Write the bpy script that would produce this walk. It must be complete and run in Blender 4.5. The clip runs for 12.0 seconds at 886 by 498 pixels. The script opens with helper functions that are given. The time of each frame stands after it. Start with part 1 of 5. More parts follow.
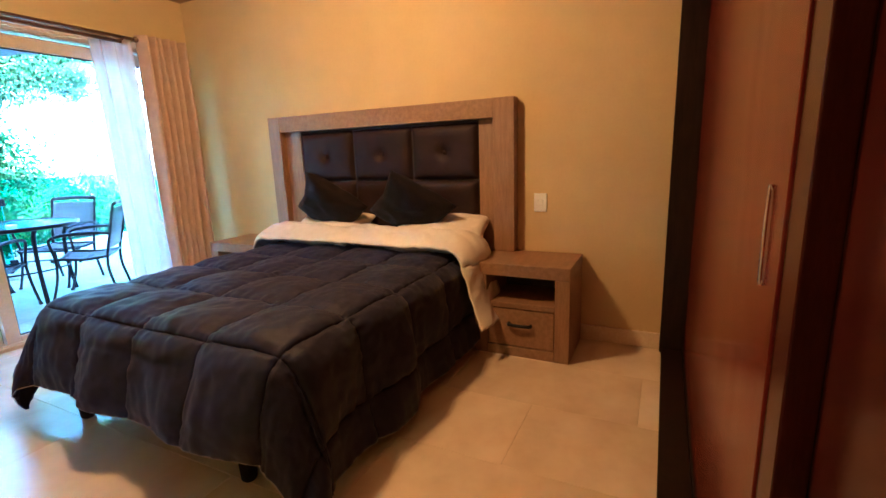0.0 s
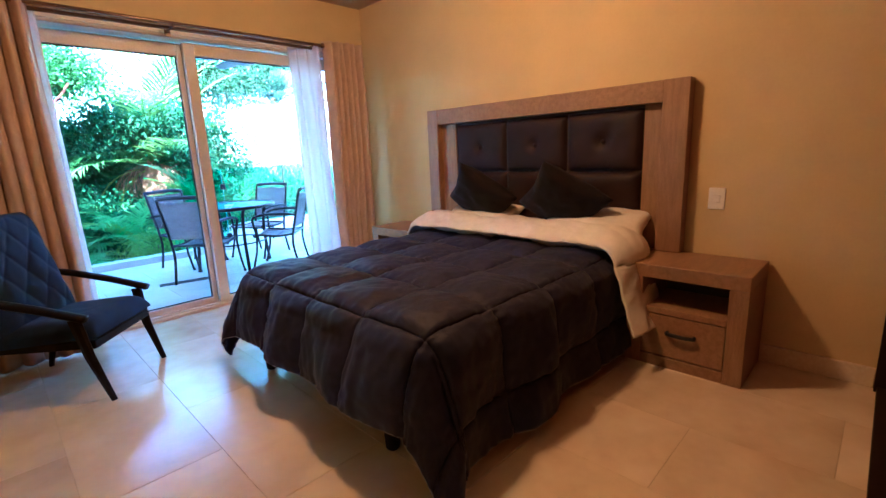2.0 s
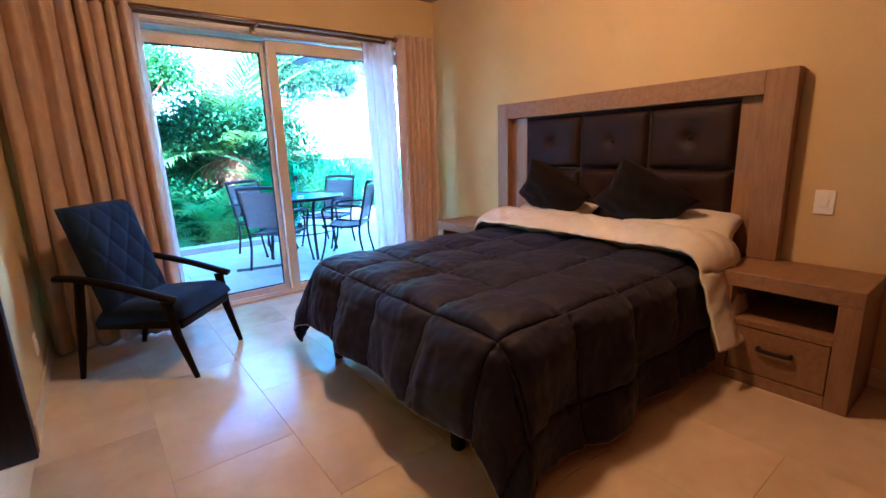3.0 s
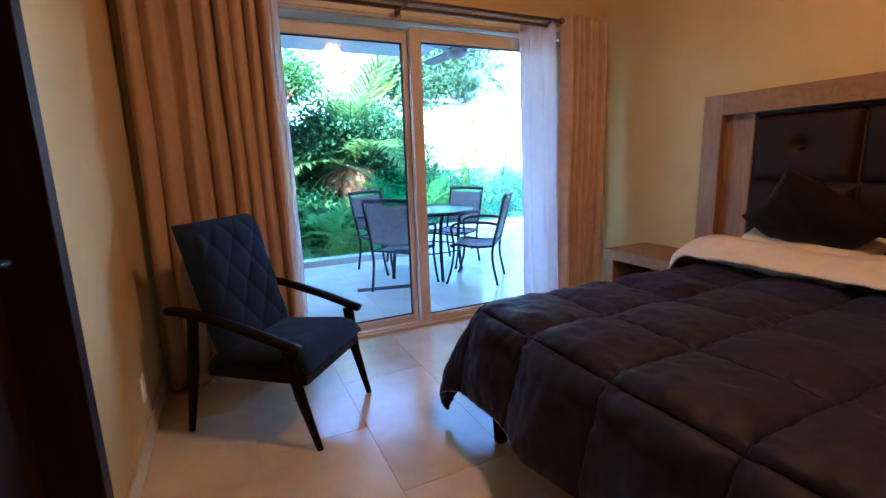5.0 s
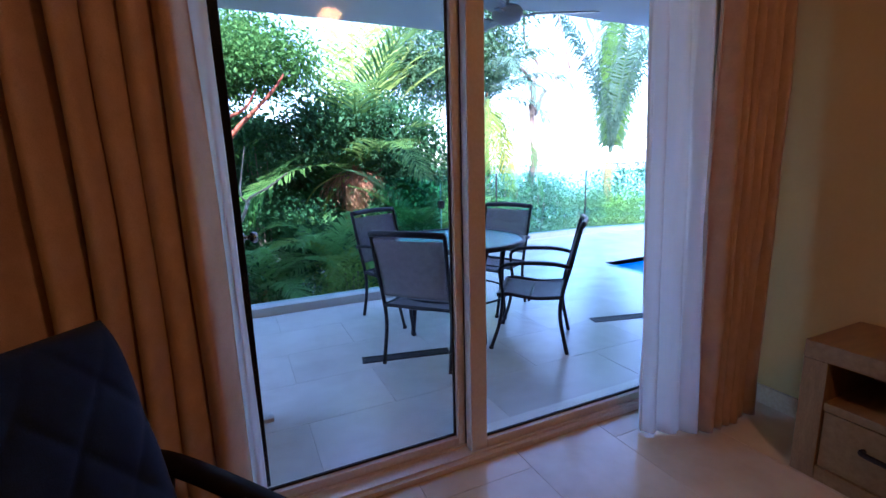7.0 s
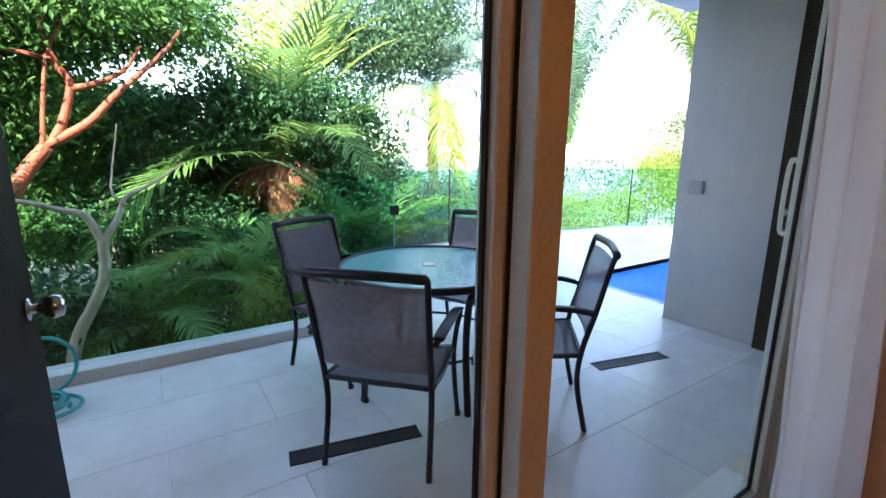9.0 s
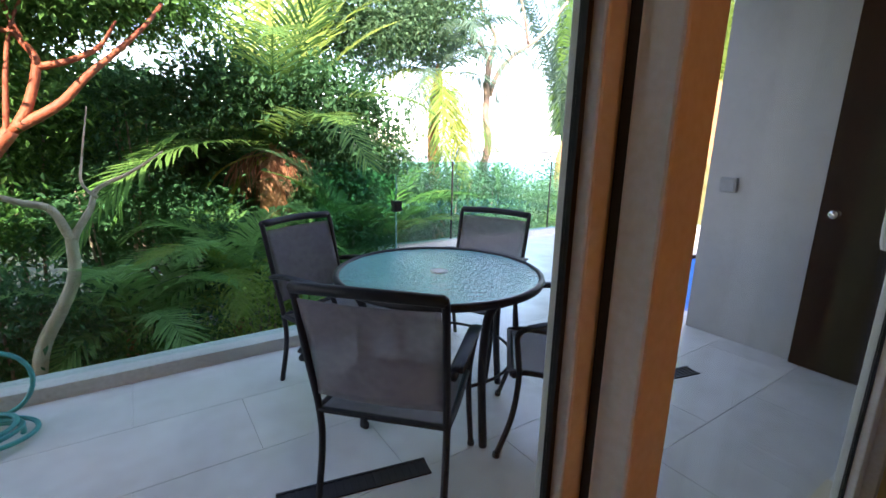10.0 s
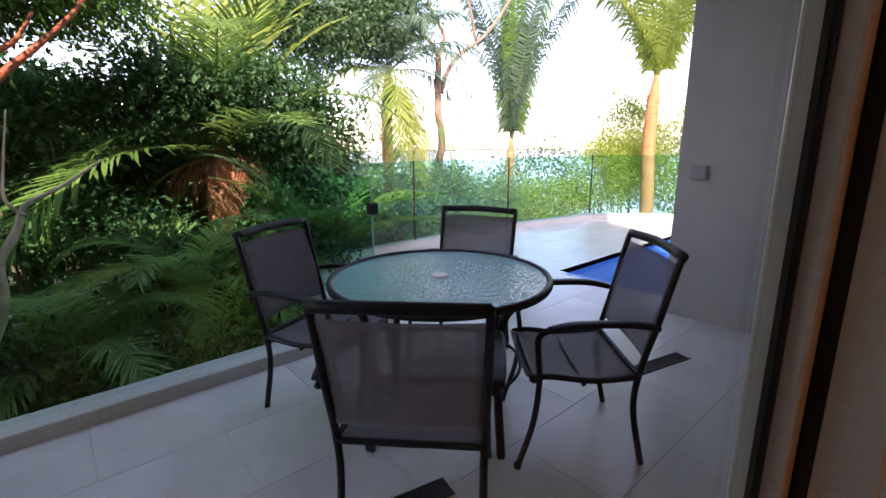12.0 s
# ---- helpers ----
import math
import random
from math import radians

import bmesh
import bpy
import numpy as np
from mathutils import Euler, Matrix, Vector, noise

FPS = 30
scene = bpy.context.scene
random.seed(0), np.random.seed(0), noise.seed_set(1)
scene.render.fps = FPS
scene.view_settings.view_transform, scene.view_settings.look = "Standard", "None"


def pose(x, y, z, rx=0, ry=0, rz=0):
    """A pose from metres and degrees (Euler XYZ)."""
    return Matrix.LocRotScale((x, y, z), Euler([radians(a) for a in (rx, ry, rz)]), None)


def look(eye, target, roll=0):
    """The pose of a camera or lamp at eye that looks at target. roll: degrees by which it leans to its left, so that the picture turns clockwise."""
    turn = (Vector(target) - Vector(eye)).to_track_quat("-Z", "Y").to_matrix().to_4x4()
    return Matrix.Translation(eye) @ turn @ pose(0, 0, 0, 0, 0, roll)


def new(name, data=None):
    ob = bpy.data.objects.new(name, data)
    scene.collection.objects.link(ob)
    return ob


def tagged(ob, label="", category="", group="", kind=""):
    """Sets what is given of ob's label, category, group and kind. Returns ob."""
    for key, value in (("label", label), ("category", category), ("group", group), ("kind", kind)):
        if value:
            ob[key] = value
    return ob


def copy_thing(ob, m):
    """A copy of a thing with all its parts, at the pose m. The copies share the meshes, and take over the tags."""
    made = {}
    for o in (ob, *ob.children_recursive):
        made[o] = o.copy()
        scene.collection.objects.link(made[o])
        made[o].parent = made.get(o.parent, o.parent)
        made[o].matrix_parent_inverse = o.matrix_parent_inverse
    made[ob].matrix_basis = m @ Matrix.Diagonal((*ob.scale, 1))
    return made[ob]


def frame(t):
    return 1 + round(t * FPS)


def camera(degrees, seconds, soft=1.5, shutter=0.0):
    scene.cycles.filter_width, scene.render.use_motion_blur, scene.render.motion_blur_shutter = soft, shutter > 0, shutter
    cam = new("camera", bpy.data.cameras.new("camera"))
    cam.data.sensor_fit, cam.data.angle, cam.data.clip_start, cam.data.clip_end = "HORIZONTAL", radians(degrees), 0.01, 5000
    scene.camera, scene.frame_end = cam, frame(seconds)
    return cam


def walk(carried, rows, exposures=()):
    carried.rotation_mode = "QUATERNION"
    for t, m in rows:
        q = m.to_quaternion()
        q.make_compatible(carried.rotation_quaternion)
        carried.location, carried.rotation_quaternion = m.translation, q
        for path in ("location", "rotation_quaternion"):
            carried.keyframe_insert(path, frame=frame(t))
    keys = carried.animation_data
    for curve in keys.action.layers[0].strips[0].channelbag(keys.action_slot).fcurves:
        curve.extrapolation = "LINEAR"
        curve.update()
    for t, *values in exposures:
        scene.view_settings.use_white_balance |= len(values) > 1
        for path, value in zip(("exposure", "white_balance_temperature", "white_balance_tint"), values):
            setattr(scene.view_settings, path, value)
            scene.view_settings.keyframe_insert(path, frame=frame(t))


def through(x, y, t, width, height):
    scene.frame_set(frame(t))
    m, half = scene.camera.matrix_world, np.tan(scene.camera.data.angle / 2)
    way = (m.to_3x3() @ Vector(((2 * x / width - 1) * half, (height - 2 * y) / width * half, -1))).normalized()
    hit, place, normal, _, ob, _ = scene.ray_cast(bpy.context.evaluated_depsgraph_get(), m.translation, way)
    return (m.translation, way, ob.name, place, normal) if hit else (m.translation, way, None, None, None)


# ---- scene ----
cam = camera(88.8, 12.0)
PATH = [
    (0, (-0.396, 0.129, 1.213), (1.361, 0.993, 0.804), -2.1),
    (0.5, (-0.391, 0.127, 1.205), (1.292, 1.128, 0.797), -2.2),
    (1, (-0.387, 0.13, 1.208), (1.2, 1.275, 0.797), -2.4),
    (1.5, (-0.382, 0.145, 1.233), (1.102, 1.415, 0.803), -2.7),
    (2, (-0.372, 0.155, 1.208), (1.013, 1.535, 0.788), -2.5),
    (2.5, (-0.385, 0.188, 1.211), (0.911, 1.651, 0.785), -2.3),
    (3, (-0.387, 0.231, 1.218), (0.804, 1.777, 0.782), -2.0),
    (3.2, (-0.394, 0.259, 1.219), (0.748, 1.841, 0.781), -2.0),
    (4.8, (-0.34, 0.975, 1.212), (0.549, 2.723, 0.819), -2.2),
    (5, (-0.316, 1.12, 1.207), (0.52, 2.898, 0.83), -1.8),
    (5.5, (-0.246, 1.488, 1.234), (0.565, 3.276, 0.854), -1.8),
    (6, (-0.16, 1.857, 1.264), (0.655, 3.643, 0.883), -1.9),
    (6.5, (-0.028, 2.228, 1.293), (0.784, 4.014, 0.905), -1.4),
    (7, (0.065, 2.554, 1.298), (0.883, 4.339, 0.918), -1.5),
    (7.2, (0.078, 2.691, 1.301), (0.923, 4.463, 0.921), -1.1),
    (8.8, (0.304, 3.509, 1.307), (1.332, 5.175, 0.897), 0.4),
    (9, (0.336, 3.564, 1.319), (1.414, 5.197, 0.902), 0.6),
    (9.5, (0.403, 3.73, 1.303), (1.501, 5.344, 0.867), 1.2),
    (10, (0.447, 3.878, 1.315), (1.536, 5.493, 0.862), 1.3),
    (10.5, (0.426, 4.034, 1.296), (1.537, 5.636, 0.852), 1.1),
    (11, (0.348, 4.110, 1.319), (1.546, 5.650, 0.881), -0.3),
    (11.5, (0.334, 4.138, 1.299), (1.603, 5.62, 0.861), -0.1),
    (12, (0.329, 4.141, 1.294), (1.606, 5.612, 0.842), -0.5),
]
EXPOSURES = [(0, 5.4, 4350, 14), (1, 5.0, 4450, 22), (3, 4.95, 4250, 24), (5, 4.25, 4700, 28), (6, 3.45, 5000, 36), (7, 2.95, 5200, 44), (9, 3.1, 6500, 34), (10, 2.8, 7200, 38), (11, 1.95, 7700, 50), (12, 2.05, 7800, 50)]
walk(cam, [(t, look(eye, target, roll)) for t, eye, target, roll in PATH], EXPOSURES)


# ---- light ----
world = bpy.data.worlds.new("world")
scene.world = world
world.use_nodes = True
wnt = world.node_tree
sky = wnt.nodes.new("ShaderNodeTexSky")
sky.sky_type = "NISHITA"
sky.sun_disc = False
sky.sun_elevation, sky.sun_rotation = radians(38), radians(220)
sky.air_density, sky.dust_density, sky.ozone_density = 1.0, 0.6, 1.0
wnt.links.new(sky.outputs[0], wnt.nodes["Background"].inputs[0])
wnt.nodes["Background"].inputs[1].default_value = 0.15

sun = new("sun", bpy.data.lights.new("sun", "SUN"))
sun.data.energy, sun.data.angle, sun.data.color = 3.6, radians(0.6), (1.0, 0.9, 0.76)
sun.matrix_world = look((-6.43, -7.66, 7.81), (0, 0, 0))

LAMP_SPOTS = [(0.95, 1.85, 3.1)]
for lx, ly, watts in LAMP_SPOTS:
    bulb = new("ceiling_bulb", bpy.data.lights.new("ceiling_bulb", "POINT"))
    bulb.data.energy, bulb.data.shadow_soft_size, bulb.data.color = watts, 0.1, (1.0, 0.45, 0.105)
    bulb.matrix_world = pose(lx, ly, 2.50)


# ---- materials ----
def nodes_of(name):
    m = bpy.data.materials.new(name)
    m.use_nodes = True
    nt = m.node_tree
    return m, nt, nt.nodes["Principled BSDF"]


def surface(name, c1, c2, scale=6.0, rough=(0.5, 0.7), bump=0.15, fine=120.0, metal=0.0, piece=0.0, stretch=None, island=0.0, spec=0.5, sheen=0.0, depth=0.004, grain=0.35):
    """Two-scale procedural surface: broad stains from c1 to c2, fine grain in the relief."""
    m, nt, b = nodes_of(name)
    L, N = nt.links.new, nt.nodes.new
    tc = N("ShaderNodeTexCoord")
    mp = N("ShaderNodeMapping")
    L(tc.outputs["Object"], mp.inputs["Vector"])
    if stretch:
        mp.inputs["Scale"].default_value = stretch
    vec = mp.outputs["Vector"]
    if piece:
        oi = N("ShaderNodeObjectInfo")
        add = N("ShaderNodeVectorMath")
        add.operation = "MULTIPLY_ADD"
        comb = N("ShaderNodeCombineXYZ")
        for k in range(3):
            L(oi.outputs["Random"], comb.inputs[k])
        L(comb.outputs[0], add.inputs[0])
        add.inputs[1].default_value = (37, 53, 11)
        L(vec, add.inputs[2])
        vec = add.outputs[0]
    n1 = N("ShaderNodeTexNoise")
    n1.inputs["Scale"].default_value, n1.inputs["Detail"].default_value, n1.inputs["Roughness"].default_value = scale, 5, 0.6
    L(vec, n1.inputs["Vector"])
    ramp = N("ShaderNodeValToRGB")
    ramp.color_ramp.elements[0].position, ramp.color_ramp.elements[1].position = 0.32, 0.68
    ramp.color_ramp.elements[0].color, ramp.color_ramp.elements[1].color = (*c1, 1), (*c2, 1)
    L(n1.outputs["Fac"], ramp.inputs["Fac"])
    n2 = N("ShaderNodeTexNoise")
    n2.inputs["Scale"].default_value, n2.inputs["Detail"].default_value = fine, 3
    L(vec, n2.inputs["Vector"])
    mix = N("ShaderNodeMixRGB")
    mix.blend_type = "OVERLAY"
    mix.inputs["Fac"].default_value = grain
    L(ramp.outputs["Color"], mix.inputs["Color1"])
    L(n2.outputs["Fac"], mix.inputs["Color2"])
    col = mix.outputs["Color"]
    if piece or island:
        hsv = N("ShaderNodeHueSaturation")
        mr = N("ShaderNodeMapRange")
        k = piece or island
        mr.inputs["To Min"].default_value, mr.inputs["To Max"].default_value = 1 - k, 1 + k
        if piece:
            L(oi.outputs["Random"], mr.inputs["Value"])
        else:
            gi = N("ShaderNodeNewGeometry")
            L(gi.outputs["Random Per Island"], mr.inputs["Value"])
        L(mr.outputs["Result"], hsv.inputs["Value"])
        L(col, hsv.inputs["Color"])
        col = hsv.outputs["Color"]
    L(col, b.inputs["Base Color"])
    rr = N("ShaderNodeMapRange")
    rr.inputs["To Min"].default_value, rr.inputs["To Max"].default_value = rough
    L(n1.outputs["Fac"], rr.inputs["Value"])
    L(rr.outputs["Result"], b.inputs["Roughness"])
    b.inputs["Metallic"].default_value = metal
    b.inputs["Specular IOR Level"].default_value = spec
    if sheen:
        b.inputs["Sheen Weight"].default_value = sheen
    if bump:
        bp = N("ShaderNodeBump")
        bp.inputs["Strength"].default_value, bp.inputs["Distance"].default_value = bump, depth
        L(n2.outputs["Fac"], bp.inputs["Height"])
        L(bp.outputs["Normal"], b.inputs["Normal"])
    return m


def leaf_material(name, c1, c2, glow=0.35):
    m, nt, b = nodes_of(name)
    L, N = nt.links.new, nt.nodes.new
    gi = N("ShaderNodeNewGeometry")
    ramp = N("ShaderNodeValToRGB")
    ramp.color_ramp.elements[0].color, ramp.color_ramp.elements[1].color = (*c1, 1), (*c2, 1)
    L(gi.outputs["Random Per Island"], ramp.inputs["Fac"])
    L(ramp.outputs["Color"], b.inputs["Base Color"])
    b.inputs["Roughness"].default_value = 0.55
    b.inputs["Specular IOR Level"].default_value = 0.12
    tr = N("ShaderNodeBsdfTranslucent")
    hs = N("ShaderNodeHueSaturation")
    hs.inputs["Value"].default_value, hs.inputs["Hue"].default_value = 1.6, 0.48
    L(ramp.outputs["Color"], hs.inputs["Color"])
    L(hs.outputs["Color"], tr.inputs["Color"])
    mix = N("ShaderNodeMixShader")
    mix.inputs["Fac"].default_value = glow
    L(b.outputs[0], mix.inputs[1])
    L(tr.outputs[0], mix.inputs[2])
    L(mix.outputs[0], nt.nodes["Material Output"].inputs["Surface"])
    return m


def glass_material(name, tint, rough=0.0, ripple=0.0):
    m, nt, b = nodes_of(name)
    b.inputs["Base Color"].default_value = (*tint, 1)
    b.inputs["Transmission Weight"].default_value = 1.0
    b.inputs["Roughness"].default_value = rough
    b.inputs["IOR"].default_value = 1.45
    if ripple:
        tc, n, bp = nt.nodes.new("ShaderNodeTexCoord"), nt.nodes.new("ShaderNodeTexNoise"), nt.nodes.new("ShaderNodeBump")
        n.inputs["Scale"].default_value, n.inputs["Detail"].default_value = 60, 1.5
        bp.inputs["Strength"].default_value, bp.inputs["Distance"].default_value = ripple, 0.007
        nt.links.new(tc.outputs["Object"], n.inputs["Vector"])
        nt.links.new(n.outputs["Fac"], bp.inputs["Height"])
        nt.links.new(bp.outputs["Normal"], b.inputs["Normal"])
    return m


def pane_material(name, tint, gloss=0.06):
    """Thin clear pane: sees straight through, with a faint mirror gloss that grows at grazing angles."""
    m, nt, b = nodes_of(name)
    L, N = nt.links.new, nt.nodes.new
    t, g, f, mix = N("ShaderNodeBsdfTransparent"), N("ShaderNodeBsdfGlossy"), N("ShaderNodeLayerWeight"), N("ShaderNodeMixShader")
    t.inputs["Color"].default_value = (*tint, 1)
    g.inputs["Roughness"].default_value = 0.01
    p, q = N("ShaderNodeMath"), N("ShaderNodeMath")
    p.operation, p.inputs[1].default_value = "POWER", 4.0
    q.operation, q.inputs[1].default_value, q.inputs[2].default_value = "MULTIPLY_ADD", gloss * 4, gloss * 0.3
    L(f.outputs["Facing"], p.inputs[0])
    L(p.outputs[0], q.inputs[0])
    L(q.outputs[0], mix.inputs["Fac"])
    L(t.outputs[0], mix.inputs[1])
    L(g.outputs[0], mix.inputs[2])
    L(mix.outputs[0], nt.nodes["Material Output"].inputs["Surface"])
    return m


def cloth_material(name, c1, c2, through=0.0, scale=14, rough=(0.75, 0.95), sheen=0.2, clear=0.0):
    m = surface(name, c1, c2, scale, rough, 0.25, 420, sheen=sheen, spec=0.2, depth=0.002)
    if through or clear:
        nt = m.node_tree
        b = nt.nodes["Principled BSDF"]
        tr = nt.nodes.new("ShaderNodeBsdfTranslucent" if through else "ShaderNodeBsdfTransparent")
        tr.inputs["Color"].default_value = (*[min(1, 1.1 * c) for c in c2], 1) if through else (1, 1, 1, 1)
        mix = nt.nodes.new("ShaderNodeMixShader")
        mix.inputs["Fac"].default_value = through or clear
        nt.links.new(b.outputs[0], mix.inputs[1])
        nt.links.new(tr.outputs[0], mix.inputs[2])
        nt.links.new(mix.outputs[0], nt.nodes["Material Output"].inputs["Surface"])
    return m


WALL = surface("wall_plaster", (0.6, 0.465, 0.175), (0.67, 0.525, 0.215), 1.6, (0.6, 0.8), 0.03, 60, grain=0.05)
# ceiling plaster browner than the walls: its shadow is in the colour
CEIL = surface("ceiling_plaster", (0.42, 0.32, 0.2), (0.5, 0.38, 0.24), 1.2, (0.7, 0.9), 0.05, 60, grain=0.05)
FLOOR = surface("floor_tile_stone", (0.62, 0.5, 0.31), (0.84, 0.73, 0.52), 1.5, (0.12, 0.28), 0.015, 7, piece=0.05, spec=0.5, grain=0.22)
GROUT = surface("grout", (0.66, 0.54, 0.35), (0.74, 0.62, 0.42), 8, (0.8, 0.9), 0.2, 200)
SKIRT = surface("skirting_tile", (0.66, 0.55, 0.34), (0.76, 0.64, 0.42), 5, (0.35, 0.5), 0.05, 60)
TERRACE = surface("terrace_tile_stone", (0.62, 0.58, 0.52), (0.76, 0.715, 0.65), 2.2, (0.15, 0.3), 0.03, 14, piece=0.06, grain=0.18)
CONCRETE = surface("polished_concrete", (0.38, 0.36, 0.34), (0.5, 0.48, 0.45), 0.9, (0.45, 0.7), 0.03, 30, grain=0.12)
SOFFIT = surface("soffit_paint", (0.6, 0.58, 0.54), (0.68, 0.66, 0.62), 2, (0.7, 0.85), 0.1, 50)
CURB = surface("curb_plaster", (0.5, 0.47, 0.42), (0.6, 0.57, 0.51), 3, (0.6, 0.8), 0.15, 50)
WOOD = surface("greyed_oak_veneer", (0.235, 0.132, 0.046), (0.335, 0.195, 0.072), 4, (0.4, 0.55), 0.1, 60, stretch=(2, 9, 9), depth=0.002)
WOODUP = surface("greyed_oak_veneer_upright", (0.235, 0.132, 0.046), (0.335, 0.195, 0.072), 4, (0.4, 0.55), 0.1, 60, stretch=(9, 9, 1.4), depth=0.002)
# near-black recess boards: the shade of niche and pad gaps as colour
NICHE = surface("niche_shade_board", (0.03, 0.02, 0.014), (0.045, 0.03, 0.02), 5, (0.6, 0.7), 0.05, 80)
ESPRESSO = surface("espresso_wood", (0.012, 0.006, 0.004), (0.024, 0.011, 0.007), 4, (0.35, 0.5), 0.06, 60, stretch=(8, 8, 1.2), depth=0.002, spec=0.16)
# the closet lacquer darkened in colour where the doors mirror little light
DARKLAC = surface("shaded_red_lacquer", (0.035, 0.005, 0.002), (0.06, 0.01, 0.004), 3, (0.14, 0.26), 0.02, 40, stretch=(6, 6, 1), spec=0.16, depth=0.001)
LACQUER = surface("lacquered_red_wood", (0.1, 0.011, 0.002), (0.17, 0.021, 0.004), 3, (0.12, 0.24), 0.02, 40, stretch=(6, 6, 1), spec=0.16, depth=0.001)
BLACKWOOD = surface("black_door_wood", (0.008, 0.006, 0.006), (0.016, 0.012, 0.011), 4, (0.55, 0.7), 0.05, 60, stretch=(7, 7, 1), spec=0.12)
BLACKLAC = surface("black_stained_wood", (0.006, 0.004, 0.004), (0.011, 0.008, 0.007), 5, (0.45, 0.6), 0.05, 60, stretch=(7, 7, 1.5), spec=0.12)
PVC = surface("white_door_frame", (0.72, 0.68, 0.6), (0.78, 0.74, 0.66), 3, (0.35, 0.5), 0.03, 80)
RUBBER = surface("black_gasket", (0.01, 0.01, 0.01), (0.02, 0.02, 0.02), 20, (0.6, 0.8), 0.05, 150)
PANE = pane_material("window_pane", (0.93, 0.98, 0.97), 0.05)
FENCEGLASS = pane_material("fence_glass", (0.68, 0.92, 0.89), 0.06)
CLEARGLASS = pane_material("clear_fence_glass", (0.86, 0.97, 0.94), 0.02)
TABLEGLASS = glass_material("rippled_table_glass", (0.2, 0.72, 0.7), 0.04, 1.0)
TABLEGLASS.node_tree.nodes["Principled BSDF"].inputs["IOR"].default_value = 1.65
TABLEGLASS.node_tree.nodes["Principled BSDF"].inputs["Transmission Weight"].default_value = 0.5
DUVET = cloth_material("charcoal_quilt", (0.01, 0.0105, 0.034), (0.017, 0.0175, 0.054), rough=(0.5, 0.64), sheen=0.08)
PIPING = cloth_material("greyed_white_piping", (0.36, 0.35, 0.36), (0.46, 0.45, 0.45), sheen=0.0)
SHEET = cloth_material("white_bed_linen", (0.72, 0.68, 0.6), (0.8, 0.77, 0.7), sheen=0.1)
CUSHION = cloth_material("dark_brown_velvet", (0.007, 0.004, 0.004), (0.013, 0.008, 0.008), sheen=0.03)
LEATHER = surface("brown_leatherette", (0.017, 0.007, 0.006), (0.027, 0.012, 0.009), 6, (0.52, 0.68), 0.2, 260, depth=0.001, spec=0.25)
DRAPE = cloth_material("beige_drape", (0.55, 0.41, 0.3), (0.65, 0.5, 0.38), 0.06)
SHEER = cloth_material("white_sheer", (0.84, 0.83, 0.84), (0.9, 0.89, 0.9), 0.65)
VELVET = cloth_material("navy_velvet", (0.005, 0.015, 0.05), (0.009, 0.026, 0.075), sheen=0.06, scale=9)
STEEL = surface("brushed_chrome", (0.55, 0.53, 0.5), (0.65, 0.63, 0.6), 8, (0.18, 0.32), 0.03, 200, metal=1.0)
ROD = surface("bronze_rod", (0.2, 0.13, 0.08), (0.3, 0.2, 0.13), 8, (0.25, 0.4), 0.03, 200, metal=0.9)
IRON = surface("black_powder_coat", (0.008, 0.007, 0.009), (0.016, 0.015, 0.017), 12, (0.4, 0.55), 0.1, 250, spec=0.3)
SLING = cloth_material("taupe_mesh_sling", (0.18, 0.155, 0.17), (0.245, 0.21, 0.23), clear=0.3, scale=30)
PLASTIC = surface("white_switch_plastic", (0.86, 0.85, 0.8), (0.9, 0.89, 0.85), 10, (0.3, 0.4), 0.02, 100)
GREYBOX = surface("grey_box_plastic", (0.3, 0.3, 0.3), (0.36, 0.36, 0.36), 10, (0.4, 0.5), 0.02, 100)
HOSE = surface("teal_hose", (0.0, 0.26, 0.24), (0.01, 0.36, 0.33), 10, (0.35, 0.45), 0.05, 150)
POOLTILE = surface("blue_pool_tile", (0.02, 0.13, 0.5), (0.04, 0.2, 0.62), 5, (0.2, 0.35), 0.05, 60)
WATER = surface("pool_water", (0.005, 0.13, 0.44), (0.01, 0.19, 0.55), 3, (0.3, 0.42), 0.1, 9, spec=0.03, depth=0.01)
EARTH = surface("jungle_floor", (0.02, 0.022, 0.01), (0.05, 0.05, 0.022), 0.7, (0.9, 1.0), 0.6, 6, depth=0.05)
BARK = surface("grey_bark", (0.2, 0.14, 0.1), (0.32, 0.23, 0.17), 7, (0.8, 0.95), 0.6, 40, depth=0.02)
REDBARK = surface("peeling_red_bark", (0.2, 0.04, 0.014), (0.33, 0.085, 0.03), 6, (0.55, 0.75), 0.5, 40, depth=0.015)
PALEBARK = surface("pale_bark", (0.44, 0.29, 0.19), (0.6, 0.45, 0.32), 8, (0.7, 0.9), 0.4, 50, depth=0.01)
PALMBARK = surface("ringed_palm_bark", (0.36, 0.15, 0.06), (0.55, 0.27, 0.12), 5, (0.8, 0.95), 0.8, 18, stretch=(1, 1, 5), depth=0.03)
LEAFDARK = leaf_material("dark_leaf", (0.024, 0.085, 0.034), (0.06, 0.175, 0.072), 0.32)
LEAFMID = leaf_material("mid_leaf", (0.032, 0.115, 0.026), (0.09, 0.23, 0.054), 0.34)
# sunlight put into the colour: lighter, yellower copy of the green leaf
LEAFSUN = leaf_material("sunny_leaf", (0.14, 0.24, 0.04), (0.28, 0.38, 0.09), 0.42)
LEAFBLUE = leaf_material("bluish_leaf", (0.06, 0.14, 0.075), (0.12, 0.24, 0.12), 0.34)
FROND = leaf_material("palm_leaflet", (0.055, 0.15, 0.034), (0.12, 0.26, 0.062), 0.36)
